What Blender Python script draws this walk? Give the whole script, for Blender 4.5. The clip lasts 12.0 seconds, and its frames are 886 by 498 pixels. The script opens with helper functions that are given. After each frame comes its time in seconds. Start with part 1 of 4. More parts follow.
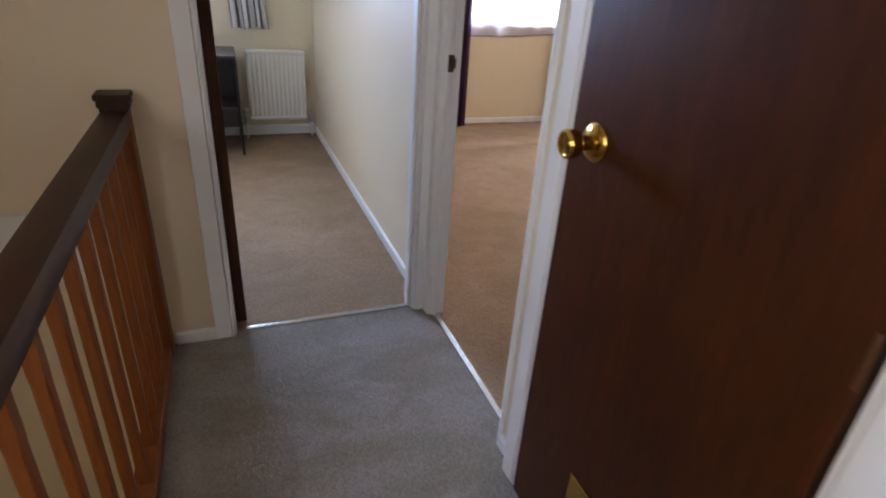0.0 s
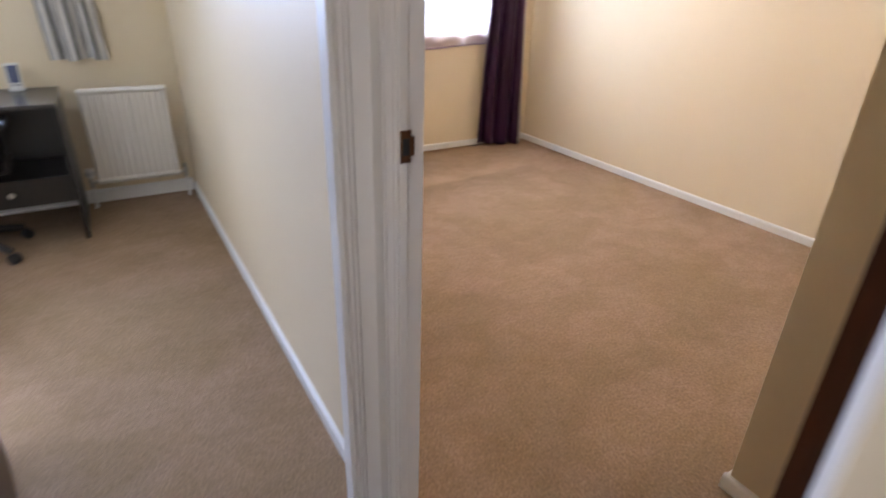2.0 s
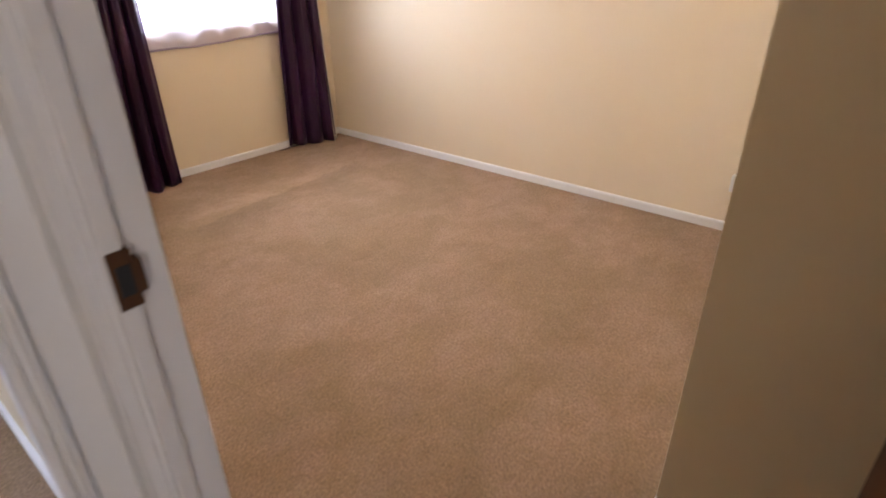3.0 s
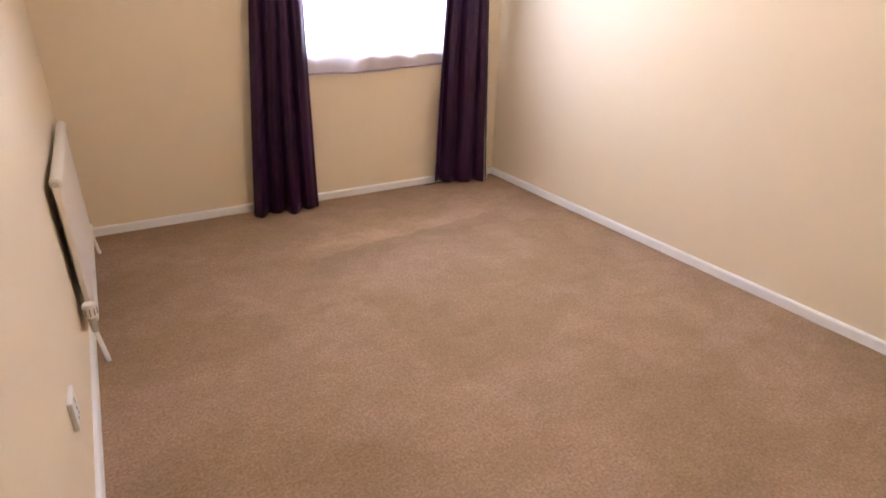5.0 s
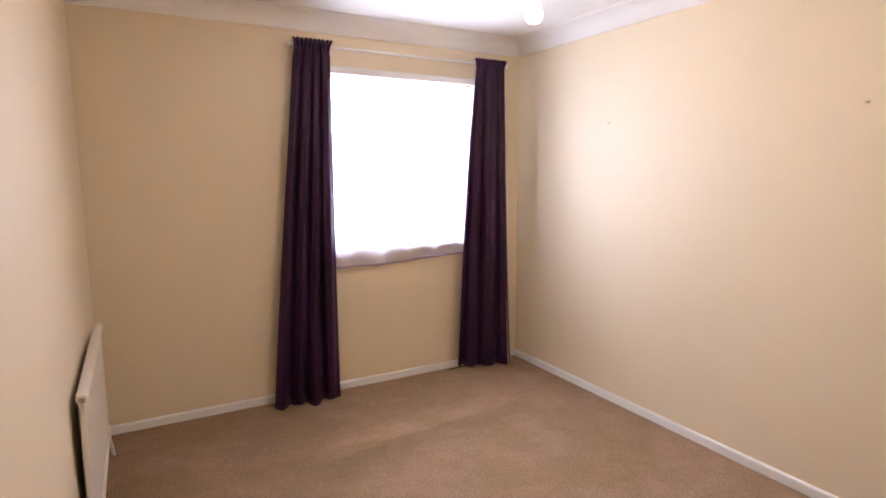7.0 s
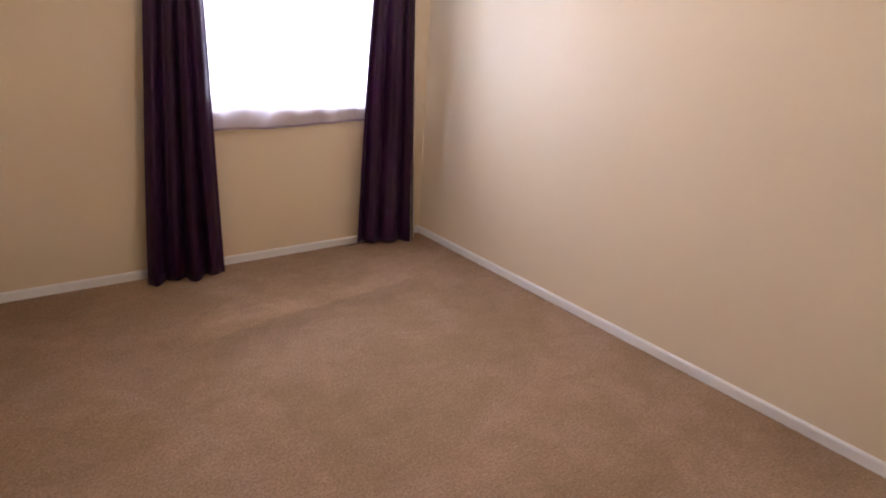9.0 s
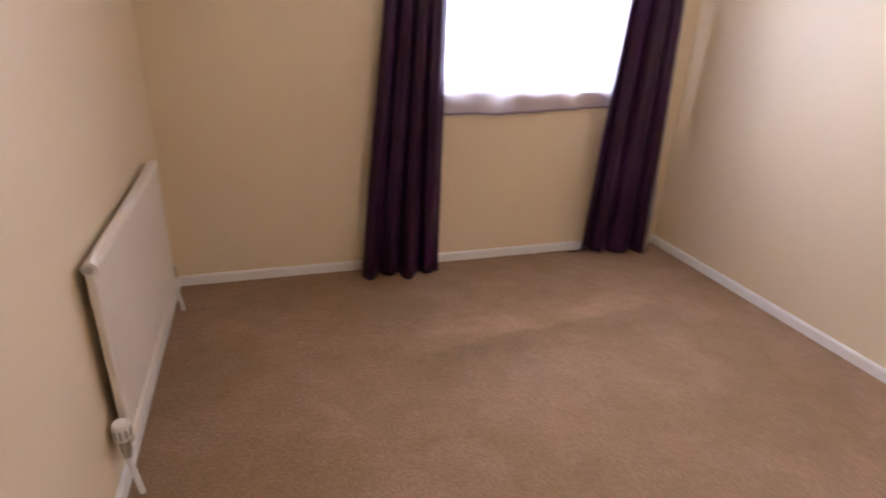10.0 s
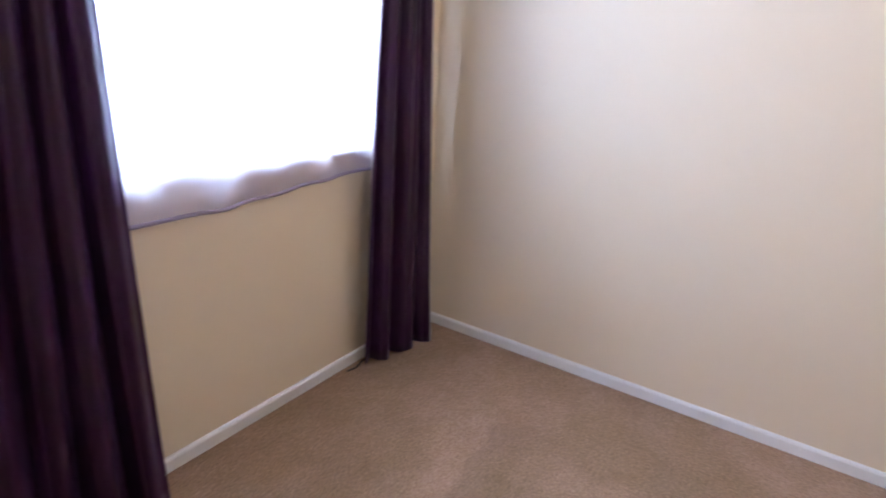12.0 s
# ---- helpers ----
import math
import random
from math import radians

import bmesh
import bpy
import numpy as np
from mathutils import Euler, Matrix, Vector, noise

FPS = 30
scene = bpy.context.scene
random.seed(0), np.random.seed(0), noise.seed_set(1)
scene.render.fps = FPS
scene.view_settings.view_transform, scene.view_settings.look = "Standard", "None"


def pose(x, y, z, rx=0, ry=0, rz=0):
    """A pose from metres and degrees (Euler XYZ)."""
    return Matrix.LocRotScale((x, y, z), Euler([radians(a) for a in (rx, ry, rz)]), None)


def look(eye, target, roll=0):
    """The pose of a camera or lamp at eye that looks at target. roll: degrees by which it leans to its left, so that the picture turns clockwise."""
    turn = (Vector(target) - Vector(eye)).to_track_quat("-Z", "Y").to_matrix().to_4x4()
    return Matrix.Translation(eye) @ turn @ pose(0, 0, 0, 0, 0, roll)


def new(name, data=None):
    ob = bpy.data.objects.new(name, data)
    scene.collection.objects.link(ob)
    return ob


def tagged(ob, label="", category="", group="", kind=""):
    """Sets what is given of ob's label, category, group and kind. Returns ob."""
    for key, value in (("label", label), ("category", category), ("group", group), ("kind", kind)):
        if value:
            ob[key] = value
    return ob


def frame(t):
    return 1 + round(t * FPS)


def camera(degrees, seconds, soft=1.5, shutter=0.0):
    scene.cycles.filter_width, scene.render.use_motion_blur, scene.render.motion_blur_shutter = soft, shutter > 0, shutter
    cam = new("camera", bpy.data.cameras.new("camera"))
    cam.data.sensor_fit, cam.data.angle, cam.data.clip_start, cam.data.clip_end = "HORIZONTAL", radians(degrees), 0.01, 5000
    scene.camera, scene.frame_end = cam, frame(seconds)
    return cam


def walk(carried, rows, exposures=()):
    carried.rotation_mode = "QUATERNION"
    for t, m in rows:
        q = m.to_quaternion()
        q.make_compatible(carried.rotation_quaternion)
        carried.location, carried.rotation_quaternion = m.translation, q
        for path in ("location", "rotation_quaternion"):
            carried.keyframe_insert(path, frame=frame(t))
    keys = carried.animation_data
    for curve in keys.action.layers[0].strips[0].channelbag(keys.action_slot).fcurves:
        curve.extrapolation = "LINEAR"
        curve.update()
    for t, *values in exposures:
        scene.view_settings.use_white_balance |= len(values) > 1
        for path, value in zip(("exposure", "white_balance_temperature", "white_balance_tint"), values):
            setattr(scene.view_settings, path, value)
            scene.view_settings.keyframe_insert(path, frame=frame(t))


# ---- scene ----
# ---- camera and walk ----
cam = camera(77.4, 12.0, soft=1.8, shutter=0.4)
walk(cam, [
    (0, look((-0.841, 0.058, 1.315), (-0.161, 1.716, 0.426), 3.9)),
    (0.5, look((-0.821, 0.295, 1.313), (-0.221, 1.983, 0.424), 4.2)),
    (1, look((-0.763, 0.525, 1.309), (-0.173, 2.214, 0.414), 2.9)),
    (1.5, look((-0.641, 0.787, 1.315), (-0.019, 2.474, 0.438), 3.2)),
    (1.9, look((-0.567, 0.982, 1.314), (0.336, 2.539, 0.443), 2.8)),
    (2, look((-0.528, 1.079, 1.3), (0.415, 2.613, 0.43), 1.9)),
    (2.1, look((-0.513, 1.137, 1.301), (0.52, 2.61, 0.427), 1.0)),
    (2.3, look((-0.473, 1.222, 1.303), (0.736, 2.547, 0.418), 0.4)),
    (2.5, look((-0.427, 1.278, 1.299), (0.887, 2.489, 0.402), -0.1)),
    (2.7, look((-0.36, 1.336, 1.289), (1.002, 2.474, 0.367), -0.6)),
    (4.3, look((0.198, 1.672, 1.294), (1.422, 2.982, 0.407), 0.9)),
    (4.5, look((0.215, 1.621, 1.302), (1.29, 3.059, 0.422), 1.8)),
    (5, look((0.234, 1.663, 1.291), (1.185, 3.209, 0.45), 1.6)),
    (5.5, look((0.237, 1.682, 1.316), (1.196, 3.287, 0.606), 0.1)),
    (6, look((0.238, 1.694, 1.394), (1.209, 3.37, 0.899), 0.4)),
    (6.5, look((0.24, 1.689, 1.424), (1.203, 3.414, 1.112), -0.1)),
    (7, look((0.244, 1.711, 1.43), (1.208, 3.442, 1.15), -0.1)),
    (7.5, look((0.253, 1.747, 1.44), (1.431, 3.336, 1.143), 1.0)),
    (7.7, look((0.255, 1.751, 1.441), (1.509, 3.28, 1.141), 1.4)),
    (9.3, look((0.496, 1.925, 1.337), (1.575, 3.424, 0.572), 3.3)),
    (9.5, look((0.463, 2.112, 1.33), (1.453, 3.662, 0.544), 2.9)),
    (10, look((0.476, 2.409, 1.294), (1.059, 4.151, 0.503), 2.6)),
    (10.5, look((0.508, 2.763, 1.289), (0.863, 4.562, 0.49), 3.8)),
    (11, look((0.547, 3.102, 1.272), (1.208, 4.82, 0.49), 3.4)),
    (11.5, look((0.625, 3.416, 1.283), (1.808, 4.859, 0.565), 3.3)),
    (12, look((0.653, 3.637, 1.299), (2.233, 4.664, 0.63), 3.4)),
], exposures=[(0, -0.10, 6650, 18), (1.0, 0.10, 6700, 18), (1.5, 0.23, 6800, 18), (2.0, 0.16, 7150, 20), (2.5, 0.09, 7350, 22), (5.0, 0.21, 7100, 27), (6.0, 0.03, 7150, 28), (7.0, -0.13, 7250, 28), (7.5, -0.23, 7350, 29), (9.5, -0.45, 7150, 31), (10.5, -0.19, 7150, 29), (11.2, -0.12, 6000, 26), (12, -0.22, 5800, 24)])

# ---- plan, in metres ----
YW = 5.10      # inner face of the bedroom's window wall
YV = 4.94      # inner face of the study's window wall
XR = 2.775     # bedroom's far side wall
XB = 0.0       # bedroom face of the wall round the cupboard
XP, YP = 0.011, 2.45   # bedroom face of the partition, straight from YP on
XL = -0.052    # bedroom edge of the door lining
XS = -0.113    # landing and study face of the partition
XC = -0.165    # landing face of the wall round the cupboard
XD = -0.140     # landing face beside the bedroom doorway
YS = 2.0       # landing face of the study door's wall
BX, BY = 0.80, 1.622       # corner of the boxed-in wall
CEIL = 2.355
D0, D1 = 1.183, 1.93       # bedroom doorway, along y
S0, S1 = -0.892, -0.178    # study doorway, along x
C0, C1 = 0.348, 1.006      # landing cupboard doorway, along y
HEAD = 1.98
WX0, WX1, WZ0, WZ1 = 1.27, 2.405, 0.912, 2.068   # bedroom window
VX0, VX1, VZ0, VZ1 = -2.25, -0.80, 1.22, 2.10    # study window
LAMP = (1.465, 3.27, 1.96)

def wall_x(y):
    """The partition's bedroom face, thinner towards the door lining."""
    return XL + (XP - XL) * min(1.0, max(0.0, (y - D1 - 0.03) / (YP - D1 - 0.03)))


# ---- world and large lights ----
world = bpy.data.worlds.new("world")
scene.world = world
world.use_nodes = True
wn = world.node_tree
sky = wn.nodes.new("ShaderNodeTexSky")
sky.sky_type = "NISHITA"
sky.sun_disc = False
sky.sun_elevation = radians(48)
sky.sun_rotation = radians(200)
wn.links.new(sky.outputs["Color"], wn.nodes["Background"].inputs["Color"])
wn.nodes["Background"].inputs["Strength"].default_value = 0.12
sun = new("sun", bpy.data.lights.new("sun", "SUN"))
sun.data.energy, sun.data.angle, sun.data.color = 2.5, radians(0.6), (1, 0.95, 0.88)
sun.matrix_world = look((0, -10, 11), (0, 0, 0))


def window_light(name, eye, target, width, height, watts, colour, spread):
    lamp = new(name, bpy.data.lights.new(name, "AREA"))
    lamp.data.shape, lamp.data.size, lamp.data.size_y, lamp.data.spread = "RECTANGLE", width, height, radians(spread)
    lamp.data.energy, lamp.data.color = watts, colour
    lamp.matrix_world = look(eye, target)
    return lamp


DAY = (0.62, 0.79, 1.0)
window_light("bedroom_daylight", ((WX0 + WX1) / 2, YW + 0.29, 1.50), ((WX0 + WX1) / 2, 0, 1.90), WX1 - WX0, WZ1 - WZ0, 100, DAY, 135)
window_light("study_daylight", ((VX0 + VX1) / 2, YV + 0.29, 1.66), ((VX0 + VX1) / 2 - 1.6, 0, 0.2), VX1 - VX0, VZ1 - VZ0, 92, (0.43, 0.62, 1.0), 110)
window_light("stair_daylight", (-2.30, -0.40, 1.50), (0, -0.20, 1.30), 1.0, 1.0, 12.0, (0.93, 0.955, 0.96), 170)
# Added fill from an unseen opening below; brightens the stairwell behind the balusters.
window_light("hall_fill", (-1.6, -1.52, -1.4), (-1.6, 1.0, -0.9), 0.8, 1.3, 44, (0.95, 0.95, 0.92), 160)
bulb_light = new("bulb_light", bpy.data.lights.new("bulb_light", "POINT"))
bulb_light.data.energy, bulb_light.data.color, bulb_light.data.shadow_soft_size = 13, (1.0, 0.75, 0.48), 0.035
bulb_light.location = (LAMP[0], LAMP[1], LAMP[2] - 0.06)

# ---- materials ----
def material(name, colour, rough=0.6, metal=0.0, second=None, scale=6.0, amount=0.5, bump=0.0, bump_scale=200.0,
             stretch=(1, 1, 1), sheen=0.0, coat=0.0, fine=0.0, fine_scale=120.0, spec=0.5):
    """Principled surface; colour varies to `second` by a broad noise, and `fine` darkens and lightens by a small one."""
    m = bpy.data.materials.new(name)
    m.use_nodes = True
    nt = m.node_tree
    bsdf = nt.nodes["Principled BSDF"]
    bsdf.inputs["Roughness"].default_value = rough
    bsdf.inputs["Metallic"].default_value = metal
    bsdf.inputs["Sheen Weight"].default_value = sheen
    bsdf.inputs["Coat Weight"].default_value = coat
    bsdf.inputs["Specular IOR Level"].default_value = spec
    co = nt.nodes.new("ShaderNodeTexCoord")
    mp = nt.nodes.new("ShaderNodeMapping")
    mp.inputs["Scale"].default_value = stretch
    nt.links.new(co.outputs["Object"], mp.inputs["Vector"])
    n1 = nt.nodes.new("ShaderNodeTexNoise")
    n1.inputs["Scale"].default_value, n1.inputs["Detail"].default_value = scale, 6
    n1.inputs["Roughness"].default_value = 0.68
    nt.links.new(mp.outputs["Vector"], n1.inputs["Vector"])
    ramp = nt.nodes.new("ShaderNodeValToRGB")
    ramp.color_ramp.elements[0].position, ramp.color_ramp.elements[1].position = 0.5 - amount / 2, 0.5 + amount / 2
    ramp.color_ramp.elements[0].color = (*colour, 1)
    ramp.color_ramp.elements[1].color = (*(second or [c * 0.93 for c in colour]), 1)
    nt.links.new(n1.outputs["Fac"], ramp.inputs["Fac"])
    out = ramp.outputs["Color"]
    n2 = nt.nodes.new("ShaderNodeTexNoise")
    n2.inputs["Scale"].default_value, n2.inputs["Detail"].default_value = (fine_scale if fine else bump_scale), 4
    nt.links.new(mp.outputs["Vector"], n2.inputs["Vector"])
    if fine:
        mr = nt.nodes.new("ShaderNodeMapRange")
        mr.inputs["From Min"].default_value, mr.inputs["From Max"].default_value = 0.3, 0.7
        mr.inputs["To Min"].default_value, mr.inputs["To Max"].default_value = 1 - fine, 1 + fine
        nt.links.new(n2.outputs["Fac"], mr.inputs["Value"])
        mx = nt.nodes.new("ShaderNodeVectorMath")
        mx.operation = "SCALE"
        nt.links.new(out, mx.inputs[0])
        nt.links.new(mr.outputs["Result"], mx.inputs["Scale"])
        out = mx.outputs["Vector"]
    nt.links.new(out, bsdf.inputs["Base Color"])
    if bump:
        n3 = nt.nodes.new("ShaderNodeTexNoise")
        n3.inputs["Scale"].default_value, n3.inputs["Detail"].default_value = bump_scale, 5
        nt.links.new(mp.outputs["Vector"], n3.inputs["Vector"])
        b = nt.nodes.new("ShaderNodeBump")
        b.inputs["Strength"].default_value, b.inputs["Distance"].default_value = bump, 0.004
        nt.links.new(n3.outputs["Fac"], b.inputs["Height"])
        nt.links.new(b.outputs["Normal"], bsdf.inputs["Normal"])
    return m


WALL = material("magnolia_paint", (0.805, 0.685, 0.500), 0.5, second=(0.78, 0.66, 0.475), scale=2.2, amount=0.8, bump=0.12, bump_scale=55, spec=0.4)
# White trim paint toned towards cream; the strip's shade is in the colour.
SHADEDTRIM = material("shaded_white_paint", (0.82, 0.765, 0.66), 0.5, second=(0.79, 0.73, 0.62), scale=3, amount=0.7, bump=0.1, bump_scale=55, spec=0.35)
CEILING = material("ceiling_paint", (0.84, 0.82, 0.785), 0.8, second=(0.81, 0.79, 0.755), scale=3, bump=0.1, bump_scale=90)
TRIM = material("white_gloss_paint", (0.85, 0.85, 0.845), 0.42, second=(0.83, 0.83, 0.82), scale=2.5, amount=0.9)
BEIGE = material("beige_carpet", (0.336, 0.220, 0.134), 0.95, second=(0.282, 0.181, 0.107), scale=4.5, amount=0.5, bump=0.32, bump_scale=210, sheen=0.1, fine=0.24, fine_scale=110, spec=0.1)
GREY = material("grey_carpet", (0.290, 0.256, 0.226), 0.95, second=(0.226, 0.198, 0.174), scale=4.0, amount=0.55, bump=0.55, bump_scale=180, sheen=0.12, fine=0.24, fine_scale=130, spec=0.1)
DOOR = material("red_mahogany_veneer", (0.068, 0.017, 0.0034), 0.42, second=(0.028, 0.0074, 0.0020), scale=4.5, amount=0.6, stretch=(3.5, 3.5, 0.45), bump=0.05, bump_scale=60, fine=0.2, fine_scale=26, spec=0.22)
DARKWOOD = material("dark_stained_rail", (0.064, 0.024, 0.015), 0.42, second=(0.038, 0.014, 0.009), scale=5, amount=0.6, stretch=(5, 0.6, 5), bump=0.05, bump_scale=60, spec=0.25)
ORANGE = material("orange_stained_wood", (0.27, 0.078, 0.010), 0.5, second=(0.15, 0.040, 0.006), scale=5, amount=0.6, stretch=(6, 6, 0.6), bump=0.08, bump_scale=50, fine=0.15, fine_scale=30)
BRASS = material("polished_brass", (0.72, 0.47, 0.12), 0.18, 1.0, second=(0.60, 0.38, 0.09), scale=14, amount=0.6)
OLDBRASS = material("tarnished_brass", (0.17, 0.075, 0.03), 0.5, 0.6, second=(0.08, 0.035, 0.018), scale=40)
ALU = material("aluminium_strip", (0.72, 0.70, 0.66), 0.26, 1.0, second=(0.46, 0.45, 0.42), scale=25, amount=0.7)
CHROME = material("dull_chrome", (0.6, 0.59, 0.56), 0.3, 1.0, second=(0.42, 0.40, 0.36), scale=30)
PURPLE = material("plum_satin", (0.040, 0.0092, 0.047), 0.34, second=(0.022, 0.0052, 0.027), scale=12, stretch=(1, 1, 0.3), bump=0.1, bump_scale=180, sheen=0.12, spec=0.34)
PURPLE.node_tree.nodes["Principled BSDF"].inputs["Sheen Tint"].default_value = (0.56, 0.32, 0.80, 1)
PURPLE.node_tree.nodes["Principled BSDF"].inputs["Sheen Roughness"].default_value = 0.4
HEM = material("lilac_stitching", (0.30, 0.25, 0.32), 0.8, scale=20)
LINING = material("ivory_lining", (0.72, 0.68, 0.62), 0.8, scale=10)


def backlit(m, colour, amount):
    """Lets part of the light through a cloth."""
    nt = m.node_tree
    tl, mx = nt.nodes.new("ShaderNodeBsdfTranslucent"), nt.nodes.new("ShaderNodeMixShader")
    tl.inputs["Color"].default_value, mx.inputs["Fac"].default_value = (*colour, 1), amount
    nt.links.new(nt.nodes["Principled BSDF"].outputs[0], mx.inputs[1]), nt.links.new(tl.outputs[0], mx.inputs[2])
    nt.links.new(mx.outputs[0], nt.nodes["Material Output"].inputs["Surface"])


backlit(PURPLE, (0.30, 0.13, 0.32), 0.13)
backlit(LINING, (0.85, 0.83, 0.80), 0.7)
PLASTIC = material("white_plastic", (0.80, 0.79, 0.75), 0.35, scale=8)
RADWHITE = material("radiator_enamel", (0.80, 0.76, 0.70), 0.32, second=(0.77, 0.73, 0.66), scale=5, bump=0.03, bump_scale=30)
BLACK = material("black_fabric", (0.014, 0.015, 0.020), 0.85, second=(0.020, 0.021, 0.026), scale=20, bump=0.3, bump_scale=300)
NAVY = material("navy_fabric", (0.005, 0.006, 0.009), 0.9, second=(0.007, 0.008, 0.012), scale=20, bump=0.2, bump_scale=260)
BLACKPLASTIC = material("black_plastic", (0.017, 0.017, 0.018), 0.42, second=(0.022, 0.022, 0.023), scale=15)
DESKGREY = material("dark_grey_desk", (0.038, 0.035, 0.033), 0.25, second=(0.047, 0.043, 0.040), scale=8, bump=0.02)
DESKBLACK = material("black_desk", (0.014, 0.012, 0.012), 0.3, second=(0.018, 0.016, 0.015), scale=8)
GREYBAND = material("grey_edge", (0.30, 0.31, 0.32), 0.4, scale=9)
TAN = material("tan_leather", (0.50, 0.24, 0.09), 0.6, second=(0.42, 0.19, 0.07), scale=18)
SCREEN = material("dark_screen", (0.045, 0.06, 0.13), 0.12, second=(0.07, 0.085, 0.16), scale=30)
UPVC = material("white_window_frame", (0.83, 0.83, 0.82), 0.3, scale=8)
DARKPIPE = material("black_cable", (0.02, 0.02, 0.02), 0.5)


def brushed(m, scale, low, high, stretch, turn):
    """Patches where the pile lies the other way: multiplies the base colour by low to high, light patches a little cooler."""
    nt = m.node_tree
    bsdf = nt.nodes["Principled BSDF"]
    src = bsdf.inputs["Base Color"].links[0].from_socket
    co, mp, n = nt.nodes.new("ShaderNodeTexCoord"), nt.nodes.new("ShaderNodeMapping"), nt.nodes.new("ShaderNodeTexNoise")
    mp.inputs["Scale"].default_value, mp.inputs["Rotation"].default_value = stretch, (0, 0, radians(turn))
    n.inputs["Scale"].default_value, n.inputs["Detail"].default_value, n.inputs["Distortion"].default_value = scale, 3, 0.8
    mr = nt.nodes.new("ShaderNodeMapRange")
    mr.data_type = "FLOAT_VECTOR"
    for socket_name, value in (("From_Min_FLOAT3", 0.40), ("From_Max_FLOAT3", 0.60)):
        next(k for k in mr.inputs if k.identifier == socket_name).default_value = (value,) * 3
    for socket_name, value in (("To_Min_FLOAT3", low), ("To_Max_FLOAT3", high)):
        next(k for k in mr.inputs if k.identifier == socket_name).default_value = (value, value, 1 + (value - 1) * 1.6)
    sc = nt.nodes.new("ShaderNodeVectorMath")
    sc.operation = "MULTIPLY"
    nt.links.new(co.outputs["Object"], mp.inputs["Vector"]), nt.links.new(mp.outputs["Vector"], n.inputs["Vector"])
    nt.links.new(n.outputs["Fac"], mr.inputs["Vector"])
    nt.links.new(src, sc.inputs[0]), nt.links.new(mr.outputs["Vector"], sc.inputs[1])
    nt.links.new(sc.outputs["Vector"], bsdf.inputs["Base Color"])


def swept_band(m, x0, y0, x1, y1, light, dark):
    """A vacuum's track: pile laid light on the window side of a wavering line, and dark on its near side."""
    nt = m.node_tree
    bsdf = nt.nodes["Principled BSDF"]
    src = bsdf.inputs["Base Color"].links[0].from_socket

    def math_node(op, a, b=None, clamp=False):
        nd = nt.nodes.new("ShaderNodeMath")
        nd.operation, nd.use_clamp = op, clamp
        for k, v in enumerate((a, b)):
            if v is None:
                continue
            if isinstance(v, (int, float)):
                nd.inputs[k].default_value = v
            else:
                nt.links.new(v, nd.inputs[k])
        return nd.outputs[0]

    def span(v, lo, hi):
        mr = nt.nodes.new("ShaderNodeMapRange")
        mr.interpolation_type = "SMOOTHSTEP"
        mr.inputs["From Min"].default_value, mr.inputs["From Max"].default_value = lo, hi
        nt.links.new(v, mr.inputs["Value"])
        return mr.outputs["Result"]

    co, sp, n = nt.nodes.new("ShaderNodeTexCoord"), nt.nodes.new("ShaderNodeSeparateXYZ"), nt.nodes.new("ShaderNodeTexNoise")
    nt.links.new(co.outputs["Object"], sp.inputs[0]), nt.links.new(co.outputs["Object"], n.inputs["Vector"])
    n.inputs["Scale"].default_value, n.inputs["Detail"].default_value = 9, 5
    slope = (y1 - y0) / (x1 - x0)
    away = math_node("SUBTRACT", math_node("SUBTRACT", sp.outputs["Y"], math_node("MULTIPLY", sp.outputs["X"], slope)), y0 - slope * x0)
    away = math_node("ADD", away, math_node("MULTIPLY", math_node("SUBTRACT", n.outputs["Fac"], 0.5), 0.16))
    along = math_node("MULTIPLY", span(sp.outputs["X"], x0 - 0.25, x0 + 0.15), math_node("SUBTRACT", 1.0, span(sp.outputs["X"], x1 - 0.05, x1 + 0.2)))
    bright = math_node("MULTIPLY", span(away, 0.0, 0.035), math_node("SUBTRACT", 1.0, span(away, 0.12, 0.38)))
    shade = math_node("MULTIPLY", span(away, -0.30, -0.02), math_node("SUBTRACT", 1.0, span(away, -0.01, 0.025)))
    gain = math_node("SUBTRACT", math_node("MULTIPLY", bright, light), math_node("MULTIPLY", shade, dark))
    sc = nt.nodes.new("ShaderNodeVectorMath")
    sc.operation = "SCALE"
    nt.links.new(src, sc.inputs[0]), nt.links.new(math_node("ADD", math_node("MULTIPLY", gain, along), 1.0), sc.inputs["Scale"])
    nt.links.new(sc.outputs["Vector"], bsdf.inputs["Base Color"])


brushed(BEIGE, 1.5, 0.91, 1.07, (1.0, 1.35, 1.0), 28)
brushed(BEIGE, 46.0, 0.95, 1.045, (1, 1, 1), 0)
brushed(BEIGE, 6.5, 0.955, 1.04, (1.0, 1.4, 1.0), 62)
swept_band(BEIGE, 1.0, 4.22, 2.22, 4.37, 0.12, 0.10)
brushed(GREY, 2.6, 0.88, 1.08, (1.0, 2.0, 1.0), 60)


def glass_material():
    m = bpy.data.materials.new("window_glass")
    m.use_nodes = True
    b = m.node_tree.nodes["Principled BSDF"]
    b.inputs["Transmission Weight"].default_value, b.inputs["Roughness"].default_value = 1.0, 0.0
    b.inputs["IOR"].default_value = 1.05
    return m


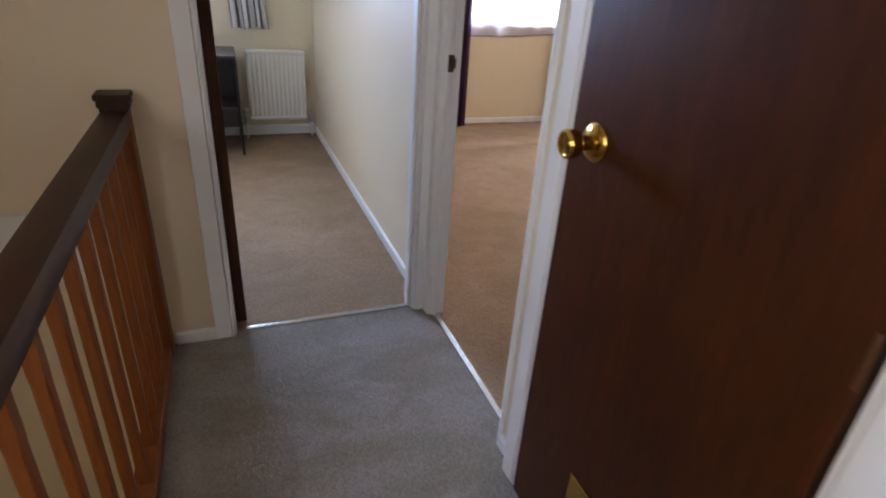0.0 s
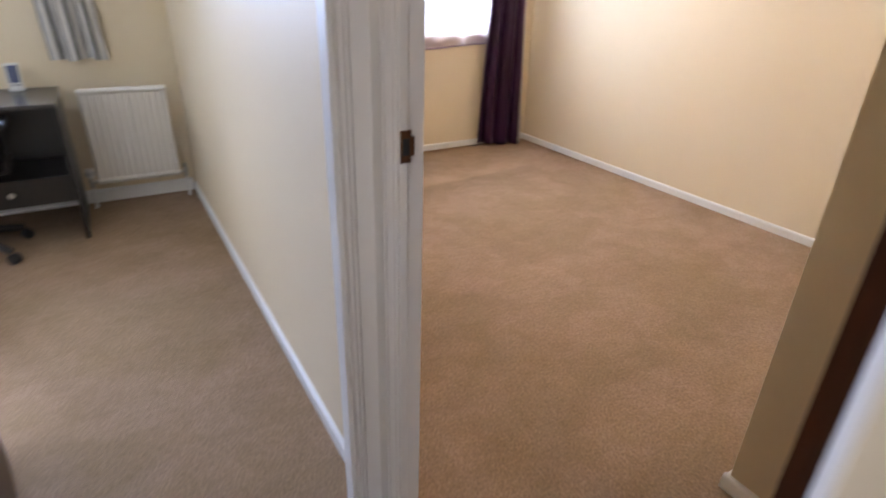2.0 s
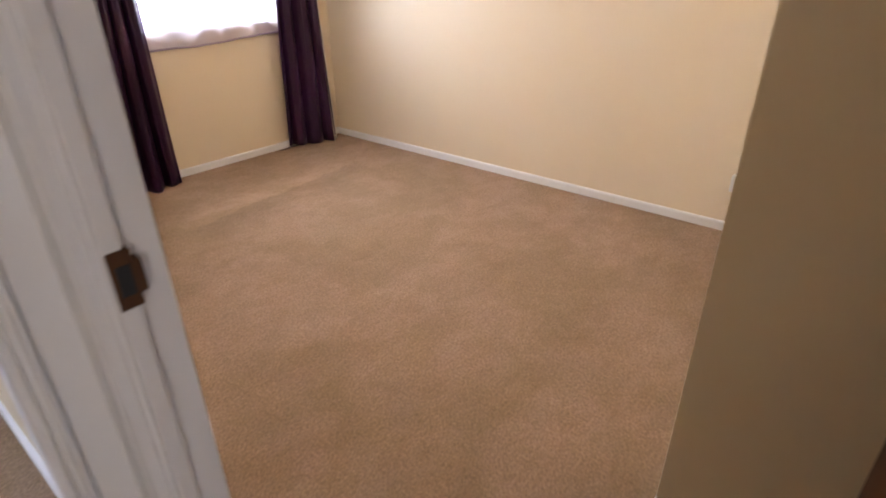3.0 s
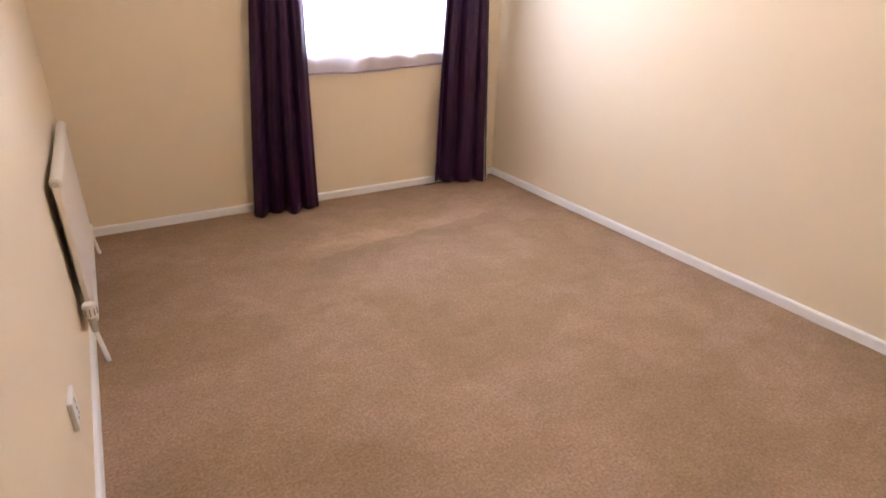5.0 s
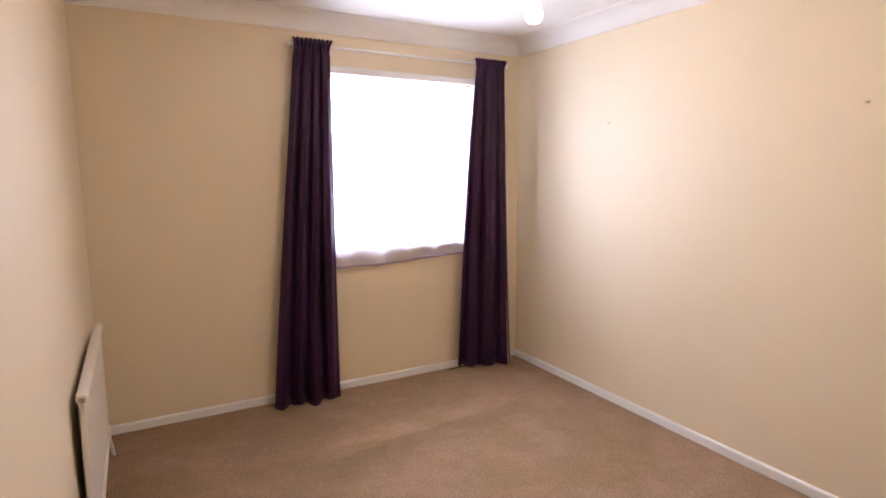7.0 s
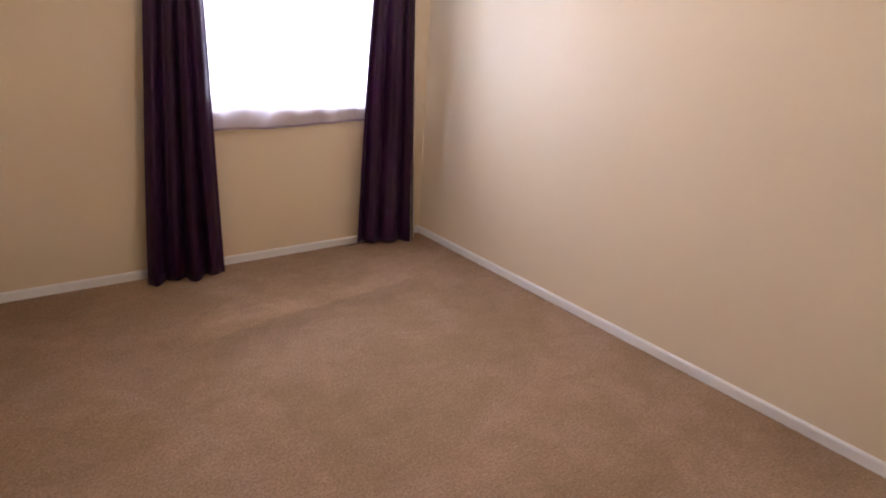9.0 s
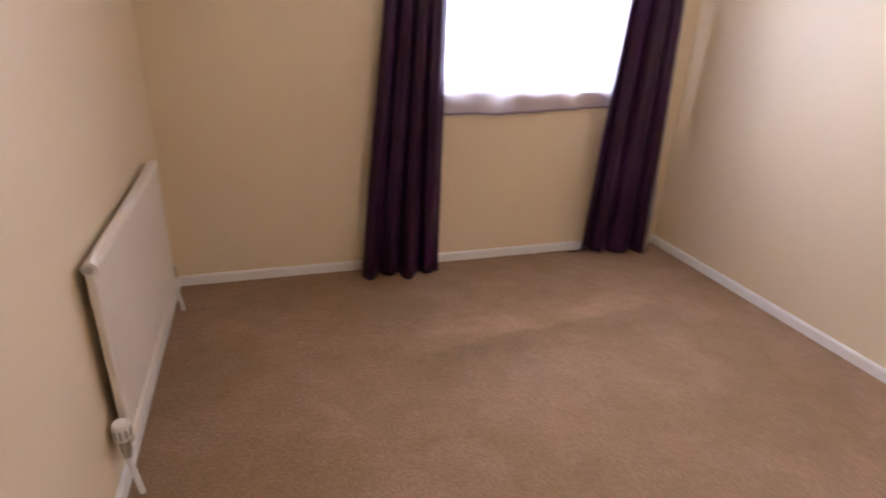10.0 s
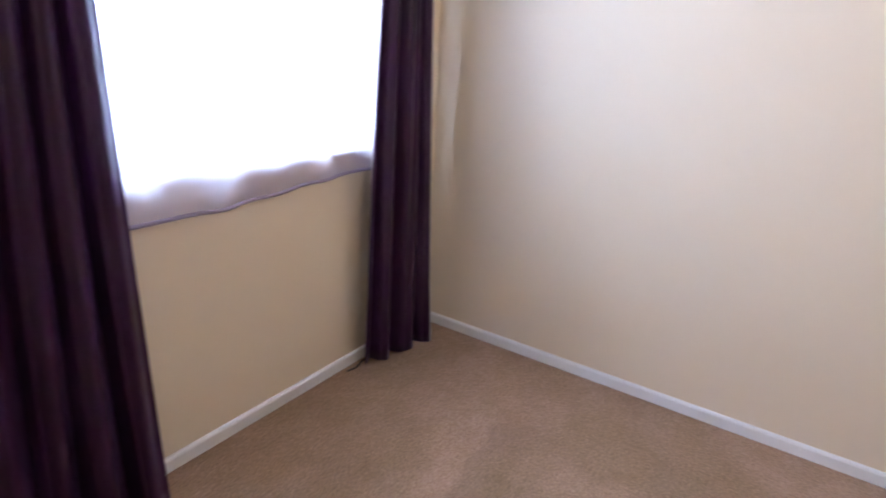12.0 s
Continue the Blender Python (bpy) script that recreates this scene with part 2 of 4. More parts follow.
def net_material():
    m = bpy.data.materials.new("white_net_voile")
    m.use_nodes = True
    nt = m.node_tree
    nt.nodes.remove(nt.nodes["Principled BSDF"])
    tr, tl, df = (nt.nodes.new("ShaderNodeBsdf" + k) for k in ("Transparent", "Translucent", "Diffuse"))
    tl.inputs["Color"].default_value = (0.88, 0.87, 0.92, 1)
    df.inputs["Color"].default_value = (0.54, 0.47, 0.55, 1)
    a, b = nt.nodes.new("ShaderNodeMixShader"), nt.nodes.new("ShaderNodeMixShader")
    a.inputs["Fac"].default_value, b.inputs["Fac"].default_value = 0.5, 0.32
    nt.links.new(tl.outputs[0], a.inputs[1]), nt.links.new(df.outputs[0], a.inputs[2])
    nt.links.new(a.outputs[0], b.inputs[1]), nt.links.new(tr.outputs[0], b.inputs[2])
    nt.links.new(b.outputs[0], nt.nodes["Material Output"].inputs["Surface"])
    return m


def stripe_material():
    m = material("striped_curtain", (0.62, 0.60, 0.57), 0.8, second=(0.55, 0.53, 0.50), scale=14)
    nt = m.node_tree
    bsdf = nt.nodes["Principled BSDF"]
    uv = nt.nodes.new("ShaderNodeUVMap")
    wv = nt.nodes.new("ShaderNodeTexWave")
    wv.inputs["Scale"].default_value, wv.inputs["Distortion"].default_value = 0.62, 0.5
    nt.links.new(uv.outputs["UV"], wv.inputs["Vector"])
    rp = nt.nodes.new("ShaderNodeValToRGB")
    rp.color_ramp.elements[0].position, rp.color_ramp.elements[1].position = 0.20, 0.30
    rp.color_ramp.elements[0].color, rp.color_ramp.elements[1].color = (0.10, 0.10, 0.10, 1), (0.62, 0.60, 0.57, 1)
    nt.links.new(wv.outputs["Fac"], rp.inputs["Fac"])
    nt.links.new(rp.outputs["Color"], bsdf.inputs["Base Color"])
    return m


def glow_material(name, colour, strength):
    m = bpy.data.materials.new(name)
    m.use_nodes = True
    b = m.node_tree.nodes["Principled BSDF"]
    b.inputs["Emission Color"].default_value, b.inputs["Emission Strength"].default_value = (*colour, 1), strength
    return m


GLASS, NET, STRIPES, BULB = glass_material(), net_material(), stripe_material(), glow_material("lit_bulb", (1, 0.80, 0.55), 30)

# ---- building helpers ----
def box(bm, x0, y0, z0, x1, y1, z1, bevel=0.0, segments=1):
    """A box between two corners, with its edges rounded by `bevel`."""
    verts = bmesh.ops.create_cube(bm, size=1)["verts"]
    for v in verts:
        v.co = Vector(((x0 + x1) / 2 + v.co.x * (x1 - x0), (y0 + y1) / 2 + v.co.y * (y1 - y0), (z0 + z1) / 2 + v.co.z * (z1 - z0)))
    if bevel:
        edges = {e for v in verts for e in v.link_edges}
        bmesh.ops.bevel(bm, geom=list(edges), offset=bevel, segments=segments, affect="EDGES", profile=0.5)
    return bm


def boxes(*specs, bevel=0.0, segments=1):
    bm = bmesh.new()
    for s in specs:
        box(bm, *s, bevel=bevel, segments=segments)
    return bm


def prism(bm, profile, start, end, u, v):
    """A closed profile of (a, b) pairs, laid along the axes u and v, swept from start to end."""
    start, end, u, v = Vector(start), Vector(end), Vector(u), Vector(v)
    a = [bm.verts.new(start + u * p + v * q) for p, q in profile]
    b = [bm.verts.new(end + u * p + v * q) for p, q in profile]
    n = len(profile)
    for i in range(n):
        bm.faces.new((a[i], a[(i + 1) % n], b[(i + 1) % n], b[i]))
    bm.faces.new(a[::-1]), bm.faces.new(b)
    bmesh.ops.recalc_face_normals(bm, faces=bm.faces)
    return bm


def lathe(bm, profile, centre, axis=(0, 0, 1), steps=24):
    """A turned solid: (radius, height) pairs along an axis through centre."""
    turn = Vector((0, 0, 1)).rotation_difference(Vector(axis)).to_matrix()
    rings = []
    for r, h in profile:
        rings.append([bm.verts.new(Vector(centre) + turn @ Vector((r * math.cos(k * math.tau / steps), r * math.sin(k * math.tau / steps), h))) for k in range(steps)])
    for p, q in zip(rings, rings[1:]):
        for k in range(steps):
            bm.faces.new((p[k], p[(k + 1) % steps], q[(k + 1) % steps], q[k]))
    bm.faces.new(rings[0][::-1]), bm.faces.new(rings[-1])
    bmesh.ops.recalc_face_normals(bm, faces=bm.faces)
    return bm


def tube(bm, points, radius, steps=10):
    """A round bar or pipe along points."""
    points = [Vector(p) for p in points]
    rings = []
    for i, p in enumerate(points):
        d = (points[min(i + 1, len(points) - 1)] - points[max(i - 1, 0)]).normalized()
        turn = Vector((0, 0, 1)).rotation_difference(d).to_matrix()
        rings.append([bm.verts.new(p + turn @ Vector((radius * math.cos(k * math.tau / steps), radius * math.sin(k * math.tau / steps), 0))) for k in range(steps)])
    for p, q in zip(rings, rings[1:]):
        for k in range(steps):
            bm.faces.new((p[k], p[(k + 1) % steps], q[(k + 1) % steps], q[k]))
    bm.faces.new(rings[0][::-1]), bm.faces.new(rings[-1])
    bmesh.ops.recalc_face_normals(bm, faces=bm.faces)
    return bm


def part(name, bm, mat, parent=None, label="", smooth=False):
    """One bmesh as one object, under a thing or a part."""
    me = bpy.data.meshes.new(name)
    bm.to_mesh(me)
    bm.free()
    me.materials.append(mat)
    if smooth:
        me.shade_smooth()
        me.set_sharp_from_angle(angle=radians(40))
    ob = new(name, me)
    if parent:
        ob.parent = parent
    if label:
        ob["label"] = label
    return ob


def setting(name, bm, mat, label, category, smooth=False):
    return tagged(part(name, bm, mat, smooth=smooth), label, category, kind="structure")


def thing(name, label, category, group="", at=(0, 0, 0)):
    ob = new(name)
    ob.location = at
    return tagged(ob, label, category, group)


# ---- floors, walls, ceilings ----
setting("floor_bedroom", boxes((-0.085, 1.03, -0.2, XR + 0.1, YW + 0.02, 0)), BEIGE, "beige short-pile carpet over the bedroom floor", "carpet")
setting("floor_study", boxes((-2.7, YS + 0.035, -0.2, -0.085, YV + 0.02, 0)), BEIGE, "beige short-pile carpet over the study floor", "carpet")
setting("floor_landing", boxes((-1.15, -1.4, -0.2, -0.085, YS + 0.035, -0.002), (-2.15, -1.4, -0.2, -1.15, -0.9, -0.002)), GREY, "grey short-pile carpet on the landing", "carpet")
setting("floor_hall_below", boxes((-2.15, -1.4, -2.8, 0.0, YS + 0.1, -2.6)), GREY, "grey carpet in the hall below the stairs", "carpet")

T = CEIL + 0.06
setting("wall_partition", boxes(
    (XC, -1.4, -2.6, XB, C0 - 0.03, T), (XC, C1 + 0.03, 0, XL, C1 + 0.088, T),
    (XC, C0 - 0.03, HEAD + 0.03, XB, C1 + 0.03, T), (XS, D0 - 0.03, HEAD + 0.03, XL, D1 + 0.03, T), (XS, C0 - 0.03, -2.6, XB, YS + 0.1, -0.2)),
    WALL, "cream painted partition wall between bedroom and landing", "wall")
setting("wall_strip", boxes((XD, C1 + 0.088, 0, XL, D0 - 0.013, T)), SHADEDTRIM, "narrow white painted strip between two landing doors, shade put into its colour", "wall")
setting("wall_partition_long", prism(bmesh.new(), [(XS, D1 + 0.03), (XL, D1 + 0.03), (XP, YP), (XP, YW), (XS, YW)], (0, 0, 0), (0, 0, T), (1, 0, 0), (0, 1, 0)),
        WALL, "cream painted partition wall between bedroom and study", "wall")
setting("wall_study_door", boxes(
    (-2.15, YS, -2.6, S0 - 0.03, YS + 0.1, T), (S1 + 0.03, YS, 0, XS, YS + 0.1, T), (S0 - 0.03, YS, HEAD + 0.03, S1 + 0.03, YS + 0.1, T), (S0 - 0.03, YS, -2.6, XS, YS + 0.1, -0.2)),
    WALL, "cream painted wall at the landing's end", "wall")
setting("wall_window", boxes(
    (-0.05, YW, -0.2, WX0, YW + 0.27, T), (WX1, YW, -0.2, XR + 0.1, YW + 0.27, T),
    (WX0, YW, -0.2, WX1, YW + 0.27, WZ0), (WX0, YW, WZ1, WX1, YW + 0.27, T)),
    WALL, "cream painted outer wall with the bedroom window", "wall")
setting("wall_study_window", boxes(
    (-2.7, YV, -0.2, VX0, YV + 0.27, T), (VX1, YV, -0.2, XS, YV + 0.27, T),
    (VX0, YV, -0.2, VX1, YV + 0.27, VZ0), (VX0, YV, VZ1, VX1, YV + 0.27, T)),
    WALL, "cream painted outer wall with the study window", "wall")
setting("wall_bedroom_side", boxes((XR, BY - 0.1, -0.2, XR + 0.1, YW, T)), WALL, "plain cream painted bedroom wall", "wall")
setting("wall_box", boxes((BX, 0.95, 0, BX + 0.1, BY, T), (BX + 0.1, BY - 0.1, 0, XR, BY, T), (XB, 0.95, 0, BX, 1.10, T)), WALL, "cream painted boxed-in wall beside the bedroom door", "wall")
setting("wall_study_side", boxes((-2.8, YS, -0.2, -2.7, YV + 0.27, T)), WALL, "cream painted study wall", "wall")
setting("wall_stair", boxes((-2.25, -1.5, -2.8, -2.15, YS + 0.1, 0.95), (-2.25, -1.5, 2.05, -2.15, YS + 0.1, T), (-2.25, -1.5, 0.95, -2.15, -0.95, 2.05), (-2.25, 0.15, 0.95, -2.15, YS + 0.1, 2.05)), WALL, "cream painted wall beside the stairs", "wall")
setting("wall_landing_back", boxes((-2.15, -1.5, -2.8, -2.0, -1.4, T), (-1.2, -1.5, -2.8, 0.0, -1.4, T), (-2.0, -1.5, -2.8, -1.2, -1.4, -2.05), (-2.0, -1.5, -0.75, -1.2, -1.4, T)), WALL, "cream painted wall at the landing's back", "wall")
setting("wall_study_front", boxes((-2.7, YS, -0.2, -2.15, YS + 0.1, T)), WALL, "cream painted study wall by the door", "wall")
setting("ceiling_bedroom", boxes((-0.06, 0.95, CEIL, XR + 0.1, YW + 0.27, CEIL + 0.08)), CEILING, "white painted bedroom ceiling", "ceiling")
setting("ceiling_study", boxes((-2.8, YS + 0.05, CEIL, -0.06, YV + 0.27, CEIL + 0.08)), CEILING, "white painted study ceiling", "ceiling")
setting("ceiling_landing", boxes((-2.25, -1.5, CEIL, -0.06, YS + 0.05, CEIL + 0.08)), CEILING, "white painted landing ceiling", "ceiling")

# hollow cove along the bedroom's ceiling
ARC = [(0, 0), (0, -0.105), (0.008, -0.105), (0.012, -0.098)] + [
    (0.10 - 0.088 * math.cos(a), -0.098 + 0.086 * math.sin(a)) for a in [radians(15 * k) for k in range(1, 6)]] + [(0.10, -0.010), (0.106, -0.004), (0.107, 0)]


def cove(name, start, end, inward):
    return setting(name, prism(bmesh.new(), ARC, start, end, inward, (0, 0, 1)), CEILING, "white plaster cove between wall and ceiling", "coving", smooth=True)


cove("cove_window", (XP, YW, CEIL), (XR, YW, CEIL), (0, -1, 0))
cove("cove_side", (XR, BY, CEIL), (XR, YW, CEIL), (-1, 0, 0))
cove("cove_partition", (XP, YP, CEIL), (XP, YW, CEIL), (1, 0, 0))
cove("cove_partition_end", (XL, D1, CEIL), (XP, YP, CEIL), (1, 0, 0))
cove("cove_box", (BX, BY, CEIL), (XR, BY, CEIL), (0, 1, 0))

# skirting boards: chamfered top, 50 mm high
SK = [(0, 0), (0.015, 0), (0.015, 0.041), (0.012, 0.047), (0.007, 0.050), (0, 0.050)]


def skirting(name, start, end, inward, where, tall=1.0):
    return setting(name, prism(bmesh.new(), [(a, b * tall) for a, b in SK], start, end, inward, (0, 0, 1)), TRIM, "white gloss skirting board " + where, "skirting")


skirting("baseboard_window", (XP, YW, 0), (XR, YW, 0), (0, -1, 0), "under the bedroom window")
skirting("baseboard_side", (XR, BY, 0), (XR, YW - 0.015, 0), (-1, 0, 0), "along the plain bedroom wall")
skirting("baseboard_partition", (XP, YP, 0), (XP, YW - 0.015, 0), (1, 0, 0), "behind the bedroom radiator")
skirting("baseboard_partition_end", (wall_x(D1 + 0.14), D1 + 0.14, 0), (XP, YP, 0), (1, 0, 0), "beside the bedroom door frame")
skirting("baseboard_box_side", (BX, 1.10, 0), (BX, BY + 0.015, 0), (-1, 0, 0), "on the boxed-in wall")
skirting("baseboard_box_front", (BX, BY, 0), (XR - 0.015, BY, 0), (0, 1, 0), "on the boxed-in wall's front")
skirting("baseboard_study_partition", (XS, YS + 0.12, 0), (XS, YV, 0), (-1, 0, 0), "along the study partition")
skirting("baseboard_study_window", (-2.7, YV, 0), (XS - 0.015, YV, 0), (0, -1, 0), "under the study window", 1.6)
skirting("baseboard_landing_end", (-1.105, YS, 0), (S0 - 0.077, YS, 0), (0, -1, 0), "at the landing's end")
skirting("baseboard_landing_strip", (XD, C1 + 0.089, 0), (XD, D0 - 0.014, 0), (-1, 0, 0), "between two landing doors")


# ---- door frames ----
ARCH = [(0, 0), (0.062, 0), (0.062, 0.014), (0.060, 0.016), (0.0130, 0.0145), (0.0105, 0.005),
        (0.0080, 0.0125), (0.0015, 0.0125), (0, 0.010)]


def architrave(bm, foot, top, across, out, width):
    """One upright or head: profile from the opening's edge outward."""
    prism(bm, [(a * width / 0.062, b) for a, b in ARCH], foot, top, across, out)


def frame_parts(name, label, lining, jambs, heads):
    ob = setting(name, lining, TRIM, label, "door frame")
    for i, (foot, top, across, out, width) in enumerate(jambs + heads):
        bm = bmesh.new()
        architrave(bm, foot, top, across, out, width)
        part("architrave", bm, TRIM, ob)
    return ob


# bedroom doorway, in the partition
bed_frame = frame_parts("door_frame_bedroom", "white gloss door frame into the bedroom", boxes(
    (XD, D0 - 0.013, 0, XL, D0, HEAD + 0.03), (XS, D1, 0, XL, D1 + 0.03, HEAD + 0.03), (XS, D0, HEAD, XL, D1, HEAD + 0.03),
    (XS + 0.006, D1 - 0.010, 0, XS + 0.025, D1, HEAD), (XS + 0.004, D0, 0, XS + 0.025, D0 + 0.010, HEAD), bevel=0.002),
    [((XS, D1 + 0.004, 0), (XS, D1 + 0.004, HEAD + 0.06), (0, 1, 0), (-1, 0, 0), 0.055),
     ((XD, D0 - 0.003, 0), (XD, D0 - 0.003, HEAD + 0.06), (0, -1, 0), (-1, 0, 0), 0.010)],
    [((XS, D0 + 0.001, HEAD + 0.006), (XS, D1 + 0.06, HEAD + 0.006), (0, 0, 1), (-1, 0, 0), 0.062)])
strike = part("strike_plate", boxes((-0.105, D1 - 0.0125, 1.010, -0.084, D1 + 0.001, 1.068), (-0.0845, D1 - 0.0115, 1.022, -0.077, D1 + 0.001, 1.056), bevel=0.001), OLDBRASS, bed_frame, "worn brass strike plate")
part("latch_hole", boxes((-0.101, D1 - 0.0135, 1.024, -0.088, D1 - 0.010, 1.054)), DARKPIPE, strike)

# study doorway, in the landing's end wall
study_frame = frame_parts("door_frame_study", "white gloss door frame into the study", boxes(
    (S0 - 0.03, YS, 0, S0, YS + 0.1, HEAD + 0.03), (S1, YS, 0, S1 + 0.03, YS + 0.1, HEAD + 0.03), (S0, YS, HEAD, S1, YS + 0.1, HEAD + 0.03),
    (S1 - 0.012, YS + 0.02, 0, S1, YS + 0.055, HEAD), bevel=0.002),
    [((S0 - 0.006, YS, 0), (S0 - 0.006, YS, HEAD + 0.06), (-1, 0, 0), (0, -1, 0), 0.070),
     ((S1 + 0.006, YS, 0), (S1 + 0.006, YS, HEAD + 0.06), (1, 0, 0), (0, -1, 0), 0.045),
     ((S1 + 0.006, YS + 0.1, 0), (S1 + 0.006, YS + 0.1, HEAD + 0.06), (1, 0, 0), (0, 1, 0), 0.055)],
    [((S0 - 0.06, YS, HEAD + 0.006), (S1 + 0.05, YS, HEAD + 0.006), (0, 0, 1), (0, -1, 0), 0.062)])

# cupboard doorway on the landing
cup_frame = frame_parts("door_frame_cupboard", "scuffed white gloss frame of the landing cupboard", boxes(
    (XC, C0 - 0.03, 0, XB, C0, HEAD + 0.03), (XC, C1, 0, XB, C1 + 0.03, HEAD + 0.03), (XC, C0, HEAD, XB, C1, HEAD + 0.03), bevel=0.002),
    [((XC, C1 + 0.015, 0), (XC, C1 + 0.015, HEAD + 0.06), (0, 1, 0), (-1, 0, 0), 0.066),
     ((XC, C0 - 0.004, 0), (XC, C0 - 0.004, HEAD + 0.06), (0, -1, 0), (-1, 0, 0), 0.07)],
    [((XC, C0 - 0.06, HEAD + 0.006), (XC, C1 + 0.05, HEAD + 0.006), (0, 0, 1), (-1, 0, 0), 0.062)])

STRIP = [(-0.013, 0), (0.013, 0), (0.011, 0.003), (0.005, 0.006), (0.003, 0.0045), (-0.003, 0.0045), (-0.005, 0.006), (-0.011, 0.003)]
setting("threshold_study", prism(bmesh.new(), STRIP, (S0 + 0.036, YS + 0.032, 0), (S1, YS + 0.032, 0), (0, 1, 0), (0, 0, 1)), ALU, "shiny aluminium carpet strip at the study door", "threshold")
setting("threshold_bedroom", prism(bmesh.new(), STRIP, (-0.085, D0, 0), (-0.085, D1, 0), (1, 0, 0), (0, 0, 1)), ALU, "shiny aluminium carpet strip at the bedroom door", "threshold")

# ---- stairs and banister ----
bm = bmesh.new()
for k in range(13):
    box(bm, -2.15, -0.9 + 0.22 * k, -2.6, -1.17, -0.9 + 0.22 * (k + 1), -0.2 * (k + 1), bevel=0.012, segments=2)
setting("stairs", bm, GREY, "carpeted stairs going down beside the landing", "stairs")

setting("boxing_over_stairs", boxes((-2.15, 1.965, 0.33, -1.31, YS, 0.57), bevel=0.003), TRIM, "white painted boxing along the wall above the stairs", "boxing")

banister = thing("banister", "dark handrail on orange stained wooden balusters along the landing", "banister", at=(-1.15, 0.5, 0))
RX = -1.15


def local(bm):
    bmesh.ops.translate(bm, verts=bm.verts, vec=(-RX, -0.5, 0))
    return bm


RAIL = [(-0.036, 0), (0.030, 0), (0.037, 0.012), (0.038, 0.040), (0.031, 0.056), (0.012, 0.063), (-0.018, 0.063), (-0.038, 0.056), (-0.046, 0.040), (-0.045, 0.012)]
part("handrail", local(prism(bmesh.new(), RAIL, (RX, -1.38, 0.835), (RX, 1.925, 0.835), (1, 0, 0), (0, 0, 1))), DARKWOOD, banister, "dark stained handrail", smooth=True)
part("base_rail", local(boxes((RX - 0.03, -1.38, -0.2, RX + 0.03, 1.92, 0.05), bevel=0.004)), ORANGE, banister)
newel = part("newel_post", local(boxes((RX - 0.035, 1.922, -0.25, RX + 0.035, 1.992, 0.905), bevel=0.004)), ORANGE, banister)
bm = bmesh.new()
for z0, z1, h in ((0.893, 0.905, 0.039), (0.905, 0.926, 0.043), (0.926, 0.944, 0.048)):
    box(bm, RX - h, 1.957 - h, z0, RX + h, min(1.957 + h, 1.998), z1, bevel=0.004, segments=2)
part("newel_cap", local(bm), DARKWOOD, newel, "dark moulded square cap")


def baluster_mesh():
    """A flat-sided baluster whose corners are chamfered between two stops."""
    bm = bmesh.new()
    wide, deep, rings = 0.0125, 0.0125, []
    for z, c in ((0.0, 0.001), (0.09, 0.001), (0.115, 0.0045), (0.39, 0.0045), (0.665, 0.0045), (0.69, 0.001), (0.785, 0.001)):
        pts = [(wide - c, -deep), (wide, -deep + c), (wide, deep - c), (wide - c, deep), (-wide + c, deep), (-wide, deep - c), (-wide, -deep + c), (-wide + c, -deep)]
        rings.append([bm.verts.new((x, y, z)) for x, y in pts])
    for a, b in zip(rings, rings[1:]):
        for k in range(8):
            bm.faces.new((a[k], a[(k + 1) % 8], b[(k + 1) % 8], b[k]))
    bm.faces.new(rings[0][::-1]), bm.faces.new(rings[-1])
    return bm


first = part("baluster", baluster_mesh(), ORANGE, banister)
first.location = (0, 1.851 - 0.5, 0.05)
for k in range(1, 24):
    b = new("baluster", first.data)
    b.parent = banister
    b.location = (0, 1.851 - 0.5 - 0.1375 * k, 0.05)


# ---- doors ----
def knob_parts(parent, at, out):
    """A round brass knob on a domed rose."""
    rose = part("rose", lathe(bmesh.new(), [(0.0005, 0.0), (0.038, 0.0), (0.038, 0.003), (0.032, 0.009), (0.014, 0.012), (0.0005, 0.012)], at, out), BRASS, parent, "polished brass rose", smooth=True)
    part("knob", lathe(bmesh.new(), [(0.0005, 0.010), (0.016, 0.010), (0.0145, 0.024), (0.016, 0.036), (0.026, 0.043), (0.0285, 0.050), (0.0275, 0.066), (0.022, 0.071), (0.019, 0.069), (0.0005, 0.070)], at, out), BRASS, rose, "polished brass knob", smooth=True)
    return rose


def hinge(parent, x, y, z, mat):
    part("hinge", tube(bmesh.new(), [(x, y, z - 0.04), (x, y, z + 0.04)], 0.0045), mat, parent)


def door(name, label, width, pos, turn, hinge_side, knobs, knob_z=1.03, inset=0.06):
    """A flush door leaf. The hinge line is the origin, the leaf runs along local x, its thickness along local y from 0 to 0.038."""
    ob = thing(name, label, "door")
    ob.matrix_world = pose(*pos, 0, 0, turn)
    part("leaf", boxes((0, 0, 0.012, width, 0.038, HEAD - 0.004), bevel=0.003, segments=2), DOOR, ob)
    for out in knobs:
        knob_parts(ob, (width - inset, 0.038 if out > 0 else 0.0, knob_z), (0, out, 0))
    part("latch", boxes((width - 0.001, 0.008, knob_z - 0.03, width + 0.0015, 0.030, knob_z + 0.03)), BRASS, ob)
    return ob


